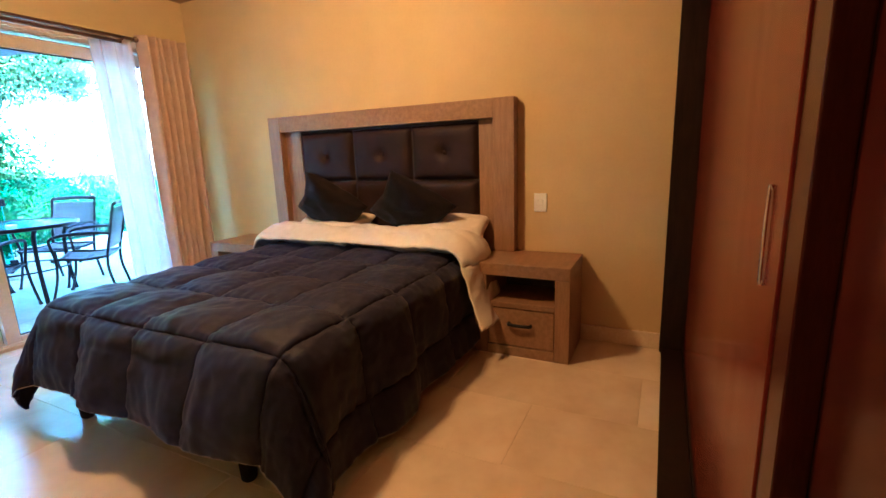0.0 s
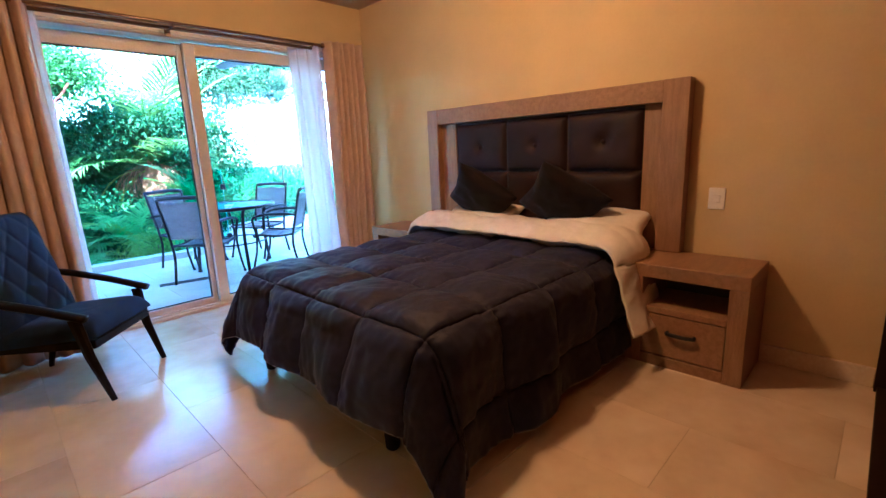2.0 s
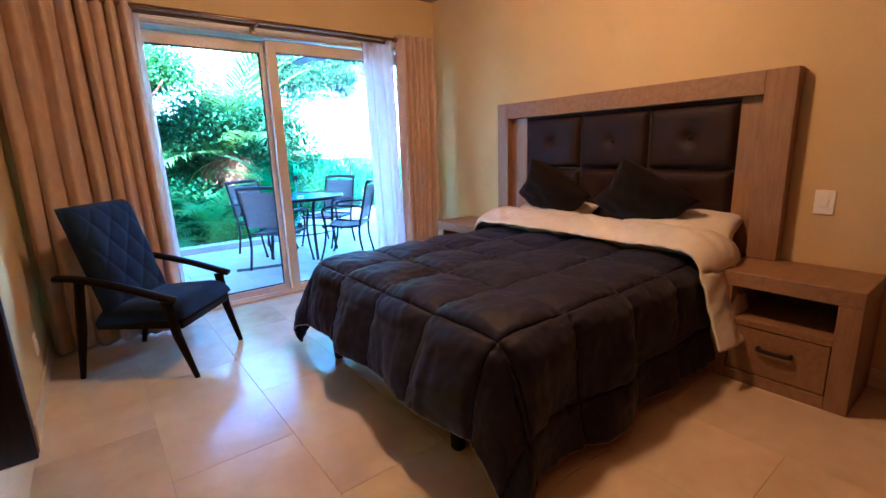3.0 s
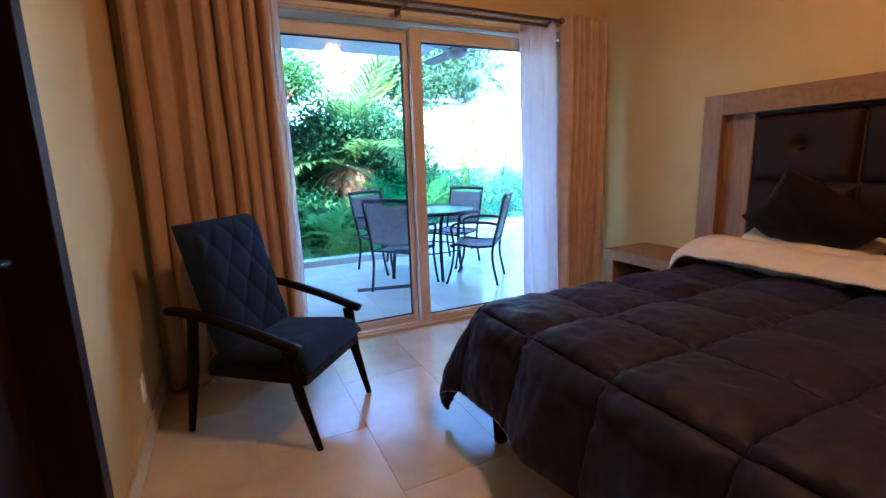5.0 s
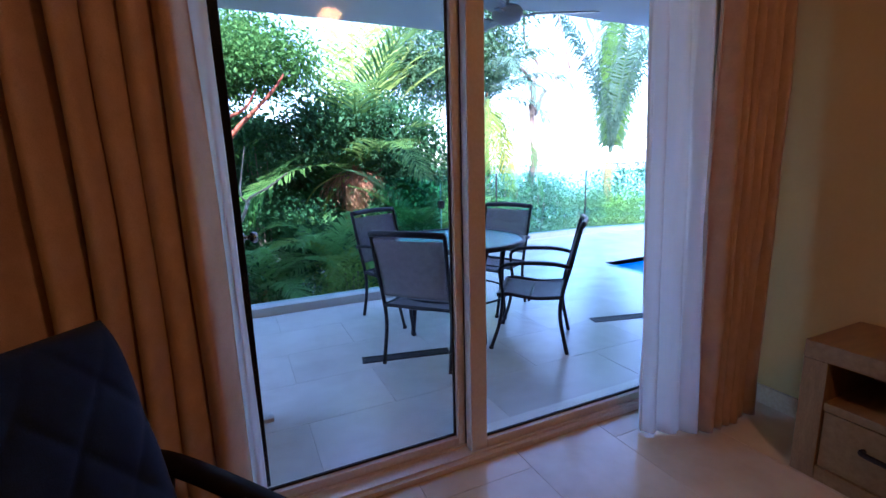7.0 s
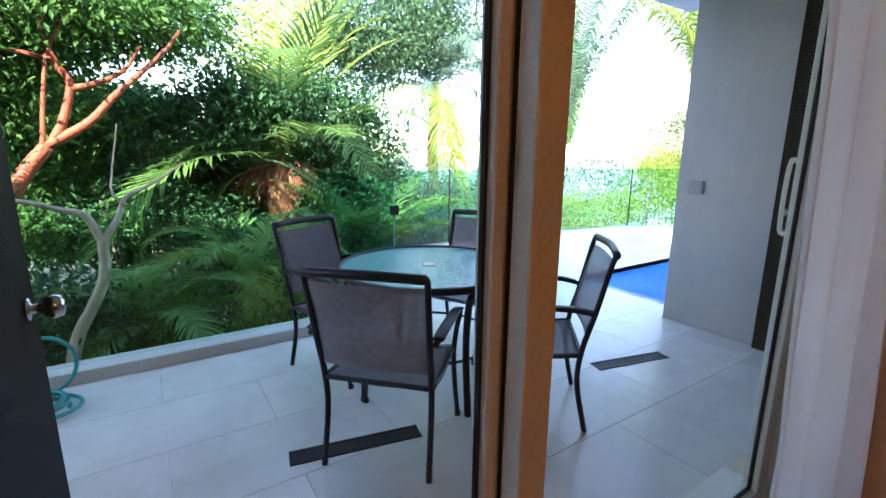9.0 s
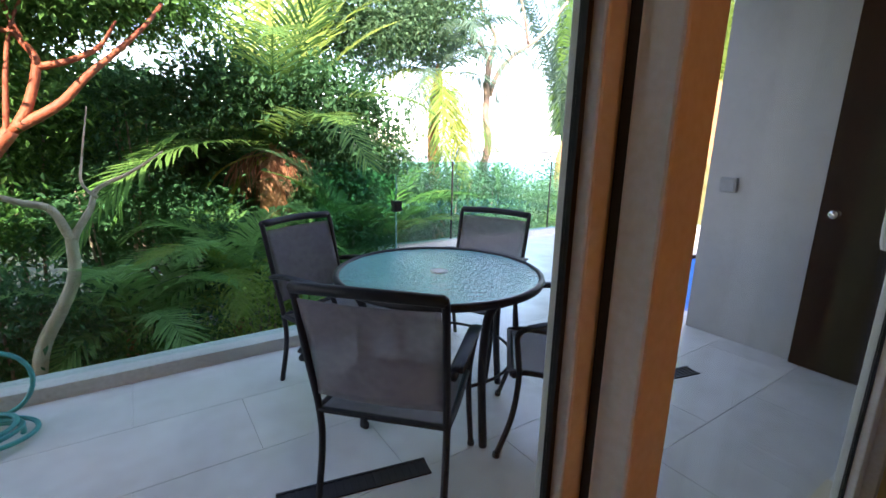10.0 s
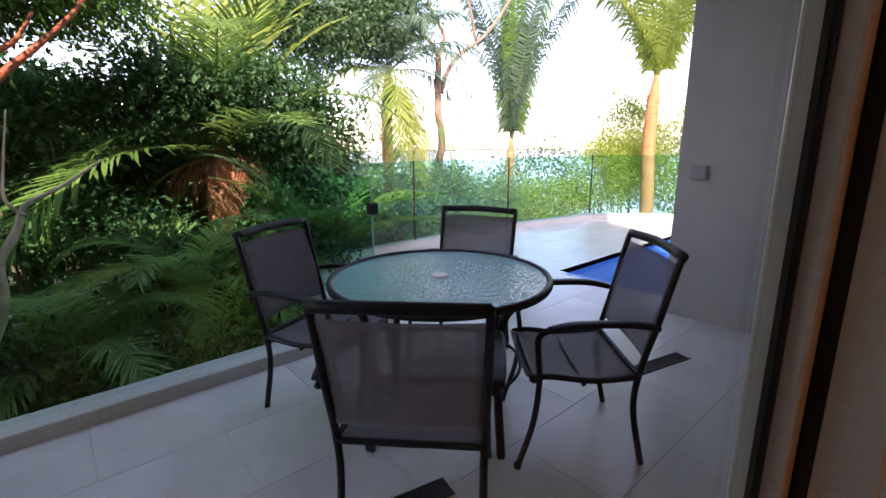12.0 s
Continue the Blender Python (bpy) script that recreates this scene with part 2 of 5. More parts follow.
# likewise the palm leaflet, with sun on the fronds in its colour
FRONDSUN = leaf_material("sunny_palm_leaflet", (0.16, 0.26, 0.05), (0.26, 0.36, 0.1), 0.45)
FRONDBLUE = leaf_material("bluish_palm_leaflet", (0.075, 0.15, 0.11), (0.14, 0.24, 0.17), 0.4)
# palm leaflet brightened by colour, for light the shaded low palms lack
FRONDLIT = leaf_material("brightened_leaflet", (0.11, 0.26, 0.075), (0.19, 0.38, 0.13), 0.5)
# withering yellow by the skirt; on the slim palm, sunlight as colour
FRONDYEL = leaf_material("yellowing_sunlit_leaflet", (0.2, 0.25, 0.03), (0.33, 0.36, 0.06), 0.4)
# distance haze put into the leaf colour as a paler green
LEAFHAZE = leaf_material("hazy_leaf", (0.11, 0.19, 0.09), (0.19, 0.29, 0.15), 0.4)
DEADLEAF = leaf_material("dead_palm_leaflet", (0.26, 0.11, 0.055), (0.5, 0.26, 0.15), 0.3)


# ---- mesh helpers ----
def thing(name, m, label, category, group="", kind=""):
    ob = new(name)
    ob.matrix_basis = m
    ob.empty_display_size = 0.1
    return tagged(ob, label, category, group, kind)


def mesh_of(name, bm, material, smooth=False):
    me = bpy.data.meshes.new(name)
    bm.normal_update()
    bm.to_mesh(me)
    bm.free()
    me.materials.append(material)
    if smooth:
        me.polygons.foreach_set("use_smooth", [True] * len(me.polygons))
    return me


def part(name, bm, material, parent=None, label="", smooth=False):
    ob = new(name, mesh_of(name, bm, material, smooth))
    ob.parent = parent
    return tagged(ob, label)


def pydata(name, verts, faces, material, parent=None, label="", smooth=False):
    me = bpy.data.meshes.new(name)
    me.from_pydata(verts, [], faces)
    me.materials.append(material)
    if smooth:
        me.polygons.foreach_set("use_smooth", [True] * len(me.polygons))
    ob = new(name, me)
    ob.parent = parent
    return tagged(ob, label)


def add_box(bm, x0, x1, y0, y1, z0, z1, bevel=0.0, seg=2):
    made = bmesh.ops.create_cube(bm, size=1)["verts"]
    for v in made:
        v.co = Vector(((x0 + x1) / 2 + v.co.x * (x1 - x0), (y0 + y1) / 2 + v.co.y * (y1 - y0), (z0 + z1) / 2 + v.co.z * (z1 - z0)))
    if bevel:
        edges = list({e for v in made for e in v.link_edges})
        bmesh.ops.bevel(bm, geom=edges, offset=bevel, segments=seg, profile=0.5, affect="EDGES")
    return bm


def box(x0, x1, y0, y1, z0, z1, bevel=0.0, seg=2):
    return add_box(bmesh.new(), x0, x1, y0, y1, z0, z1, bevel, seg)


def tube(points, radii, sides=8, flat=1.0, bm=None, closed=False):
    """A round (or flattened) bar along points."""
    bm = bm or bmesh.new()
    pts = [Vector(p) for p in points]
    if not hasattr(radii, "__len__"):
        radii = [radii] * len(pts)
    rings, side = [], None
    n = len(pts)
    for i, p in enumerate(pts):
        a = pts[(i - 1) % n] if closed or i else p
        b = pts[(i + 1) % n] if closed or i < n - 1 else p
        d = (b - a).normalized()
        ref = side if side is not None else (Vector((0, 0, 1)) if abs(d.z) < 0.9 else Vector((1, 0, 0)))
        u = d.cross(ref).cross(d).normalized() if side is not None else ref.cross(d).normalized()
        side = u
        w = d.cross(u)
        rings.append([bm.verts.new(p + radii[i] * (math.cos(t) * u + flat * math.sin(t) * w)) for t in [2 * math.pi * k / sides for k in range(sides)]])
    pairs = list(zip(rings, rings[1:])) + ([(rings[-1], rings[0])] if closed else [])
    for r0, r1 in pairs:
        for k in range(sides):
            bm.faces.new((r0[k], r0[(k + 1) % sides], r1[(k + 1) % sides], r1[k]))
    if not closed:
        bm.faces.new(rings[0][::-1])
        bm.faces.new(rings[-1])
    bmesh.ops.recalc_face_normals(bm, faces=bm.faces[:])
    return bm


def bent(points, steps=6):
    """A smooth line through points (Catmull-Rom)."""
    p = [Vector(q) for q in points]
    p = [2 * p[0] - p[1]] + p + [2 * p[-1] - p[-2]]
    out = []
    for i in range(1, len(p) - 2):
        for k in range(steps):
            t = k / steps
            a, b, c, d = p[i - 1], p[i], p[i + 1], p[i + 2]
            out.append(0.5 * (2 * b + (c - a) * t + (2 * a - 5 * b + 4 * c - d) * t * t + (3 * b - a - 3 * c + d) * t ** 3))
    return out + [p[-2]]


def lathe(profile, sides=24):
    """A turned body from (radius, z) pairs."""
    bm = bmesh.new()
    rings = [[bm.verts.new((r * math.cos(2 * math.pi * k / sides), r * math.sin(2 * math.pi * k / sides), z)) for k in range(sides)] for r, z in profile]
    for r0, r1 in zip(rings, rings[1:]):
        for k in range(sides):
            bm.faces.new((r0[k], r0[(k + 1) % sides], r1[(k + 1) % sides], r1[k]))
    bm.faces.new(rings[0][::-1])
    bm.faces.new(rings[-1])
    bmesh.ops.recalc_face_normals(bm, faces=bm.faces[:])
    return bm


def grid(nu, nv, place, closed_u=False):
    bm = bmesh.new()
    vs = [[bm.verts.new(place(i / (nu - 1), j / (nv - 1))) for j in range(nv)] for i in range(nu)]
    for i in range(nu - 1):
        for j in range(nv - 1):
            bm.faces.new((vs[i][j], vs[i + 1][j], vs[i + 1][j + 1], vs[i][j + 1]))
    return bm


def thicken(ob, t, offset=0.0):
    mod = ob.modifiers.new("thickness", "SOLIDIFY")
    mod.thickness, mod.offset = t, offset
    return ob


def structure(name, bm, material, label):
    return tagged(part(name, bm, material), label, "building", kind="structure")


# ---- room ----
X0, X1, YN, YO, ZC = -0.745, 2.5, 4.02, 4.32, 2.58
DX0, DX1, DZ = -0.33, 2.285, 2.21
structure("wall_east", box(X1, X1 + 0.2, -1.6, 4.2, 0, ZC + 0.3), WALL, "warm beige plastered wall behind the bed")
bm = box(X0 - 0.2, DX0, YN, YO, 0, ZC + 0.3)
add_box(bm, DX1, X1, YN, 4.2, 0, ZC + 0.3)
add_box(bm, DX0, DX1, YN, YO, DZ, ZC + 0.3)
structure("wall_north", bm, WALL, "warm beige plastered wall round the glass door")
bm = box(X0 - 0.2, X0, 2.66, YN, 0, ZC + 0.3)
add_box(bm, X0 - 0.2, X0, -1.6, 1.72, 0, ZC + 0.3)
add_box(bm, X0 - 0.2, X0, 1.72, 2.66, 2.12, ZC + 0.3)
structure("wall_west", bm, WALL, "warm beige plastered wall with a doorway")
structure("wall_south", box(X0 - 0.2, X1 + 0.2, -1.8, -1.6, 0, ZC + 0.3), WALL, "warm beige plastered wall closing the room")
structure("ceiling", box(X0 - 0.2, X1 + 0.2, -1.8, YO, ZC, ZC + 0.25), CEIL, "plaster ceiling of the bedroom, its shadow in the brown colour")
structure("floor", box(X0 - 0.2, X1 + 0.2, -1.8, YO, -0.2, -0.006), GROUT, "grouted bed under the bedroom floor tiles")
bm = box(X1 - 0.018, X1, 0.1, 3.99, 0, 0.1, 0.004)
structure("baseboard", bm, SKIRT, "low beige tile baseboard along the bed wall")
bm = box(X0, X0 + 0.012, 2.74, 3.99, 0, 0.1, 0.003)
structure("baseboard", bm, SKIRT, "low beige tile baseboard along the doorway wall")
bm = box(X0 + 0.02, DX0 - 0.01, YN - 0.012, YN, 0, 0.1, 0.003)
add_box(bm, DX1 + 0.01, X1 - 0.02, YN - 0.012, YN, 0, 0.1, 0.003)
structure("baseboard", bm, SKIRT, "low beige tile baseboard beside the glass door")

# doorway with its dark door, closed
door = thing("door_1", pose(X0, 2.19, 0), "espresso wood door closed in its dark frame", "door", kind="structure")
part("door_leaf", box(-0.16, -0.12, -0.43, 0.43, 0.01, 2.06, 0.004), ESPRESSO, door)
bm = box(-0.2, 0.012, 0.43, 0.50, 0, 2.12, 0.004)
add_box(bm, -0.2, 0.012, -0.50, -0.43, 0, 2.12, 0.004)
add_box(bm, -0.2, 0.012, -0.43, 0.43, 2.06, 2.15, 0.004)
part("door_frame", bm, ESPRESSO, door, "dark reddish wooden door frame")
part("door_handle", tube([(-0.12, 0.36, 1.0), (-0.07, 0.36, 1.0), (-0.07, 0.25, 1.0)], 0.009), STEEL, door, "chrome lever handle")

# ---- sliding glass door ----
slider = thing("window_1", pose(0, 0, 0), "white framed sliding glass door to the terrace", "glass door", kind="structure")
bm = box(DX0, DX1, 4.105, 4.315, -0.003, 0.022, 0.003)
add_box(bm, DX0, DX1, 4.125, 4.137, 0.022, 0.034)
add_box(bm, DX0, DX1, 4.205, 4.212, 0.022, 0.034)
part("window_sill", bm, PVC, slider, "white sill track of the sliding door")
bm = box(DX0, DX0 + 0.05, 4.115, 4.31, 0.022, DZ, 0.004)
add_box(bm, DX1 - 0.05, DX1, 4.115, 4.203, 0.022, DZ, 0.004)
add_box(bm, DX0 + 0.05, DX1 - 0.05, 4.115, 4.31, 2.125, DZ, 0.004)
add_box(bm, DX0 + 0.05, DX1 - 0.05, 4.10, 4.115, 2.15, 2.165, 0.003)
part("window_frame", bm, PVC, slider)


def sash(x0, x1, y0, y1, wl, wr):
    """A sliding sash with stiles, rails, gasket and pane."""
    bm = box(x0, x0 + wl, y0, y1, 0.026, 2.11, 0.005)
    add_box(bm, x1 - wr, x1, y0, y1, 0.026, 2.11, 0.005)
    add_box(bm, x0 + wl, x1 - wr, y0, y1, 0.026, 0.068, 0.004)
    add_box(bm, x0 + wl, x1 - wr, y0, y1, 2.02, 2.11, 0.004)
    s = part("sash", bm, PVC, slider, "white sliding sash")
    ym = (y0 + y1) / 2
    a, b = x0 + wl, x1 - wr
    bm = box(a, a + 0.008, ym - 0.006, ym + 0.006, 0.068, 2.02)
    add_box(bm, b - 0.008, b, ym - 0.006, ym + 0.006, 0.068, 2.02)
    add_box(bm, a + 0.008, b - 0.008, ym - 0.006, ym + 0.006, 0.068, 0.076)
    add_box(bm, a + 0.008, b - 0.008, ym - 0.006, ym + 0.006, 2.012, 2.02)
    part("gasket", bm, RUBBER, s, "thin black rubber gasket")
    p = part("pane", box(a + 0.008, b - 0.008, ym - 0.003, ym + 0.003, 0.076, 2.012), PANE, s, "clear glass pane")
    p.visible_shadow = False
    return s


sash(DX0 + 0.05, 0.945, 4.216, 4.268, 0.07, 0.067)
right_sash = sash(0.91, DX1 - 0.05, 4.146, 4.2, 0.08, 0.075)
part("interlock", box(0.915, 0.94, 4.2, 4.216, 0.03, 2.1), RUBBER, right_sash, "black brush seal between the sashes")
bm = tube(bent([(2.19, 4.2, 1.06), (2.19, 4.226, 1.07), (2.19, 4.226, 1.29), (2.19, 4.2, 1.3)], 4), 0.008)
part("pull_handle", bm, PVC, right_sash, "white pull handle")

# ---- closet along the south side ----
closet = thing("closet", pose(0, 0, 0), "built-in closet with glossy red-brown sliding doors", "closet")
bm = box(2.44, 2.499, -0.6, 0.1, 0, ZC - 0.002, 0.003)
add_box(bm, -0.56, -0.5, -0.6, -0.04, 0, ZC - 0.002, 0.003)
add_box(bm, -0.5, 2.44, -0.6, 0.1, 2.46, ZC - 0.002, 0.003)
part("frame", bm, ESPRESSO, closet, "dark espresso closet frame")
bm = box(-0.5, 2.44, -0.55, -0.02, 0, 0.05, 0.003)
add_box(bm, 0.5, 2.44, -0.02, 0.09, 0, 0.03, 0.003)
part("plinth", bm, ESPRESSO, closet, "dark plinth with door track")
part("back_panel", box(-0.5, 2.44, -0.6, -0.58, 0.05, 2.46), ESPRESSO, closet)
d = part("sliding_door", box(0.4, 2.43, -0.065, -0.03, 0.055, 2.45, 0.003), LACQUER, closet, "glossy lacquered red-brown door")
part("door_handle", tube(bent([(0.5, -0.03, 0.985), (0.5, -0.0255, 0.988), (0.5, -0.0255, 1.135), (0.5, -0.03, 1.138)], 4), 0.003), STEEL, d, "slim chrome bar handle")
d = part("sliding_door", box(-0.49, 0.46, -0.11, -0.075, 0.055, 2.45, 0.003), DARKLAC, closet, "red-brown lacquered door behind the glossy one, coloured as in shade")
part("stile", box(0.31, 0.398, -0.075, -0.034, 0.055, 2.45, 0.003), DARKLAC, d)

# ---- bed ----
BY = 2.02
bed = thing("bed", pose(1.45, BY, 0), "double bed base in black fabric with stub legs", "bed")
part("base", box(-0.84, 0.93, -0.72, 0.72, 0.12, 0.32, 0.02), surface("black_base_fabric", (0.012, 0.011, 0.012), (0.02, 0.018, 0.02), 20, (0.8, 0.9), 0.2, 300), bed)
part("mattress", box(-0.76, 0.95, -0.72, 0.72, 0.325, 0.565, 0.06, 4), SHEET, bed, "white mattress", True)
for lx in (-0.8, 0.0, 0.85):
    for ly in (-0.5, 0.62):
        bm = lathe([(0.022, 0.0), (0.03, 0.01), (0.036, 0.12)], 14)
        bmesh.ops.translate(bm, verts=bm.verts, vec=(lx, ly, 0))
        part("leg", bm, BLACKWOOD, bed, "black tapered stub leg", True)


def drape_point(u, v, w, reach, zt, r=0.07, flare=0.16, low=0.035):
    """Where the cloth point (u across, v towards the foot) of a draped cover lies: flat on top, falling over side and foot edges."""
    du, dv = max(0.0, abs(u) - w), max(0.0, v - reach)
    d = math.hypot(du, dv)
    if d < 1e-6:
        return Vector((v, u, zt)), Vector((0, 0, 1))
    nx, ny = dv / d, math.copysign(du / d, u)
    if flare == 0.3 and u < 0:
        flare = 0.3 * nx + 0.1 * abs(ny)
    arc = r * math.pi / 2
    if d < arc:
        a = d / r
        out, drop = r * math.sin(a), r * (1 - math.cos(a))
        nrm = Vector((nx * math.sin(a), ny * math.sin(a), math.cos(a)))
    else:
        out, drop = r + (d - arc) * flare, r + (d - arc) * math.sqrt(1 - flare * flare)
        nrm = Vector((nx, ny, flare)).normalized()
    return Vector((min(v, reach) + nx * out, max(-w, min(w, u)) + ny * out, max(low, zt - drop))), nrm


QS = 0.385


def quilted(w, shift):
    """Gathers the weave towards the stitched lines, QS apart, so that the seams come out sharp."""
    c = (w + shift) / QS
    k = math.floor(c)
    return (k + 0.5 - 0.5 * math.cos(math.pi * (c - k))) * QS - shift


def duvet_at(s, t):
    """s runs across from the south hem to the north hem, t from the fold to the foot hem."""
    u = quilted(-1.33 + s * (1.33 + 1.17), 0.0)
    v = quilted(-0.72 + t * (0.72 + 1.185), 0.315)
    wob = noise.noise(Vector((u * 2.3, v * 2.3, 1.7)))
    p, nrm = drape_point(u + 0.016 * wob, v - 0.016 * wob, 0.71, 0.76, 0.605, 0.125, 0.3)
    cu, cv = u / QS, (v + 0.315) / QS
    fat = 0.85 + 0.3 * noise.noise(Vector((math.floor(cu) * 3.7, math.floor(cv) * 2.9, 0.5)))
    over = max(0.0, abs(u) - 0.8, v - 0.86)
    puff = fat * (abs(math.sin(math.pi * cu)) ** 0.4) * (abs(math.sin(math.pi * cv)) ** 0.4)
    crease = 0.006 * min(1, over * 5) * noise.noise(Vector((u * 15, v * 15, 3) if over < 1e-6 else ((u * 22, v * 4, 3) if v > 0.86 else (u * 4, v * 22, 3))))
    pinch = (1 - abs(math.sin(math.pi * cu))) ** 3 * noise.noise(Vector((u * 5, v * 34, 6))) + (1 - abs(math.sin(math.pi * cv))) ** 3 * noise.noise(Vector((u * 34, v * 5, 9)))
    fine = 0.009 * pinch + 0.009 * noise.noise(Vector((u * 9, v * 9, 4))) + 0.005 * noise.noise(Vector((u * 26, v * 26, 8)))
    folds = 0.03 * min(1, over * 3) * math.sin(9 * (u if v > 0.86 else v) + 3 * wob)
    sag = -0.012 * (1 - min(1, over * 4)) * (1 + wob)
    q = p + nrm * (0.05 * puff - 0.012 + fine + folds + sag + crease)
    q.z = max(q.z, 0.03)
    return Vector((-q.x, q.y, q.z))


quilt = thing("comforter", pose(1.45, BY, 0), "charcoal quilted comforter draped over the bed", "comforter")
thicken(part("quilt", grid(290, 225, duvet_at), DUVET, quilt, "", True), 0.012, -1)
hem = [duvet_at(0.0, k / 60) for k in range(61)] + [duvet_at(k / 70, 1.0) for k in range(71)] + [duvet_at(1.0, 1 - k / 60) for k in range(61)]
part("piping", tube(hem, 0.002, 5), PIPING, quilt, "thin white piped hem")


thicken(part("label_tag", grid(6, 8, lambda s, t: duvet_at(0.01, 0.97) + Vector((-0.05 * s + 0.03, -0.012 * s, 0.03 - 0.06 * t))), SHEET, quilt, "white care label"), 0.001)

# folded-back white side of the cover, hanging down beside the nightstand
def fold_at(s, t):
    u = -1.24 + s * (1.24 + 1.0)
    v = -0.51 - t * 0.45
    p, nrm = drape_point(u, v, 0.735, 9, 0.62, 0.08, 0.4)
    roll = 0.1 * math.sin(math.pi * min(0.97, 0.02 + t * 0.95)) ** 0.5
    wob = 0.016 * noise.noise(Vector((u * 3.5, v * 8, 2))) + 0.007 * noise.noise(Vector((u * 12 + v * 14, v * 6, 5))) + 0.003 * noise.noise(Vector((u * 34, v * 20, 3)))
    side = max(0, abs(u) - 0.8)
    q = p + nrm * (roll * (1 - 0.5 * min(1, side * 3)) + wob + 0.012)
    q.x += 0.28 * side * (0.5 if u < 0 else 0.2) + 0.03 * noise.noise(Vector((u * 3, 1, 1)))
    return Vector((-q.x, q.y, q.z))


fold = part("top_sheet", grid(180, 44, fold_at), SHEET, None, "", True)
fold.matrix_basis = pose(1.45, BY, 0)
thicken(tagged(fold, "white folded-back sheet across the bed's head end", "bed sheet"), 0.012, -1)


def pillow_mesh(w, h, d, sharp=0.9, seed=0.0, n=26):
    """A stuffed pillow: two bulging skins that meet in a seam with drawn-out corners."""
    bm = bmesh.new()
    def p(i, j, sgn):
        a, b = 2 * i / n - 1, 2 * j / n - 1
        bulge = max(0.0, (1 - a * a) * (1 - b * b)) ** 0.42
        pull = 1 - 0.09 * (1 - abs(a)) * (abs(b) ** 3) * sharp
        pull2 = 1 - 0.09 * (1 - abs(b)) * (abs(a) ** 3) * sharp
        wr = 0.02 * noise.noise(Vector((a * 3 + seed, b * 3, sgn))) * bulge
        return Vector((a * w / 2 * pull2, b * h / 2 * pull, sgn * (d / 2 * bulge) + wr))
    top = [[bm.verts.new(p(i, j, 1)) for j in range(n + 1)] for i in range(n + 1)]
    low = [[top[i][j] if i in (0, n) or j in (0, n) else bm.verts.new(p(i, j, -1)) for j in range(n + 1)] for i in range(n + 1)]
    for i in range(n):
        for j in range(n):
            bm.faces.new((top[i][j], top[i + 1][j], top[i + 1][j + 1], top[i][j + 1]))
            bm.faces.new((low[i][j], low[i][j + 1], low[i + 1][j + 1], low[i + 1][j]))
    return bm


for k, (py, rz) in enumerate([(1.47, 10), (2.4, -5)]):
    ob = part("pillow", pillow_mesh(0.42, 0.66, 0.16, 0.8, k * 3.1), SHEET, None, "", True)
    ob.matrix_basis = pose(2.27, py, 0.70, 0, -24, rz)
    tagged(ob, "white bed pillow lying at the head end", "pillow", "white pillows")
for k, (py, rz, tilt) in enumerate([(1.66, 3, 41), (2.34, -2, 44)]):
    ob = part("throw_pillow", pillow_mesh(0.48, 0.48, 0.2, 1.5, 5 + k * 2.3), CUSHION, None, "", True)
    ob.matrix_basis = pose(2.25, py, 0.865, 0, 0, rz) @ pose(0, 0, 0, 0, 52, 0) @ pose(0, 0, 0, 0, 0, tilt)
    tagged(ob, "dark brown velvet throw pillow propped cornerwise against the headboard", "throw pillow", "throw pillows")

# ---- headboard ----
head = thing("headboard", pose(2.5, 0, 0), "wood-framed headboard with dark padded panels", "headboard")
HY0, HY1, HZ = 0.99, 3.055, 1.55
part("post", box(-0.085, -0.002, HY0, HY0 + 0.14, 0.572, HZ, 0.004), WOODUP, head)
part("post", box(-0.085, -0.002, HY1 - 0.12, HY1, 0.572, HZ, 0.004), WOODUP, head)
part("top_rail", box(-0.084, -0.002, HY0 + 0.14, HY1 - 0.12, HZ - 0.12, HZ - 0.001, 0.003), WOOD, head)
part("side_panel", box(-0.03, -0.002, HY0 + 0.14, 1.245, 0.572, HZ - 0.12), WOODUP, head)
part("side_panel", box(-0.03, -0.002, 2.775, HY1 - 0.12, 0.572, HZ - 0.12), WOODUP, head)
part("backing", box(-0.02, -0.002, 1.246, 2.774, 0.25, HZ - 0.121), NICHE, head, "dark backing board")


def pad_mesh(w, h, d, tuft):
    def place(s, t):
        a, b = 2 * s - 1, 2 * t - 1
        e = (max(0, 1 - abs(a) ** 7) * max(0, 1 - abs(b) ** 7)) ** 0.5
        r2 = (a * w / 2) ** 2 + (b * h / 2) ** 2
        dim = tuft * 0.75 * math.exp(-r2 / 0.0016) + tuft * 0.2 * math.exp(-r2 / 0.012)
        return Vector((-d * e * (1 - dim) + 0.003 * noise.noise(Vector((a * 3, b * 3, w))), a * w / 2, b * h / 2))
    return grid(30, 24, place)


for c in range(3):
    for z0, z1, tuft in ((1.045, 1.41, 1), (0.67, 1.035, 1), (0.3, 0.66, 0)):
        yc = 1.246 + 0.509 * (c + 0.5)
        bm = pad_mesh(0.5, z1 - z0, 0.042, tuft)
        bmesh.ops.translate(bm, verts=bm.verts, vec=(-0.021, yc, (z0 + z1) / 2))
        pad = part("padded_panel", bm, LEATHER, head, "dark brown padded panel", True)
        if tuft:
            bm = bmesh.new()
            bmesh.ops.create_uvsphere(bm, u_segments=12, v_segments=8, radius=0.014)
            bmesh.ops.scale(bm, verts=bm.verts, vec=(0.5, 1, 1))
            bmesh.ops.translate(bm, verts=bm.verts, vec=(-0.036, yc, (z0 + z1) / 2))
            part("button", bm, LEATHER, pad, "covered button", True)


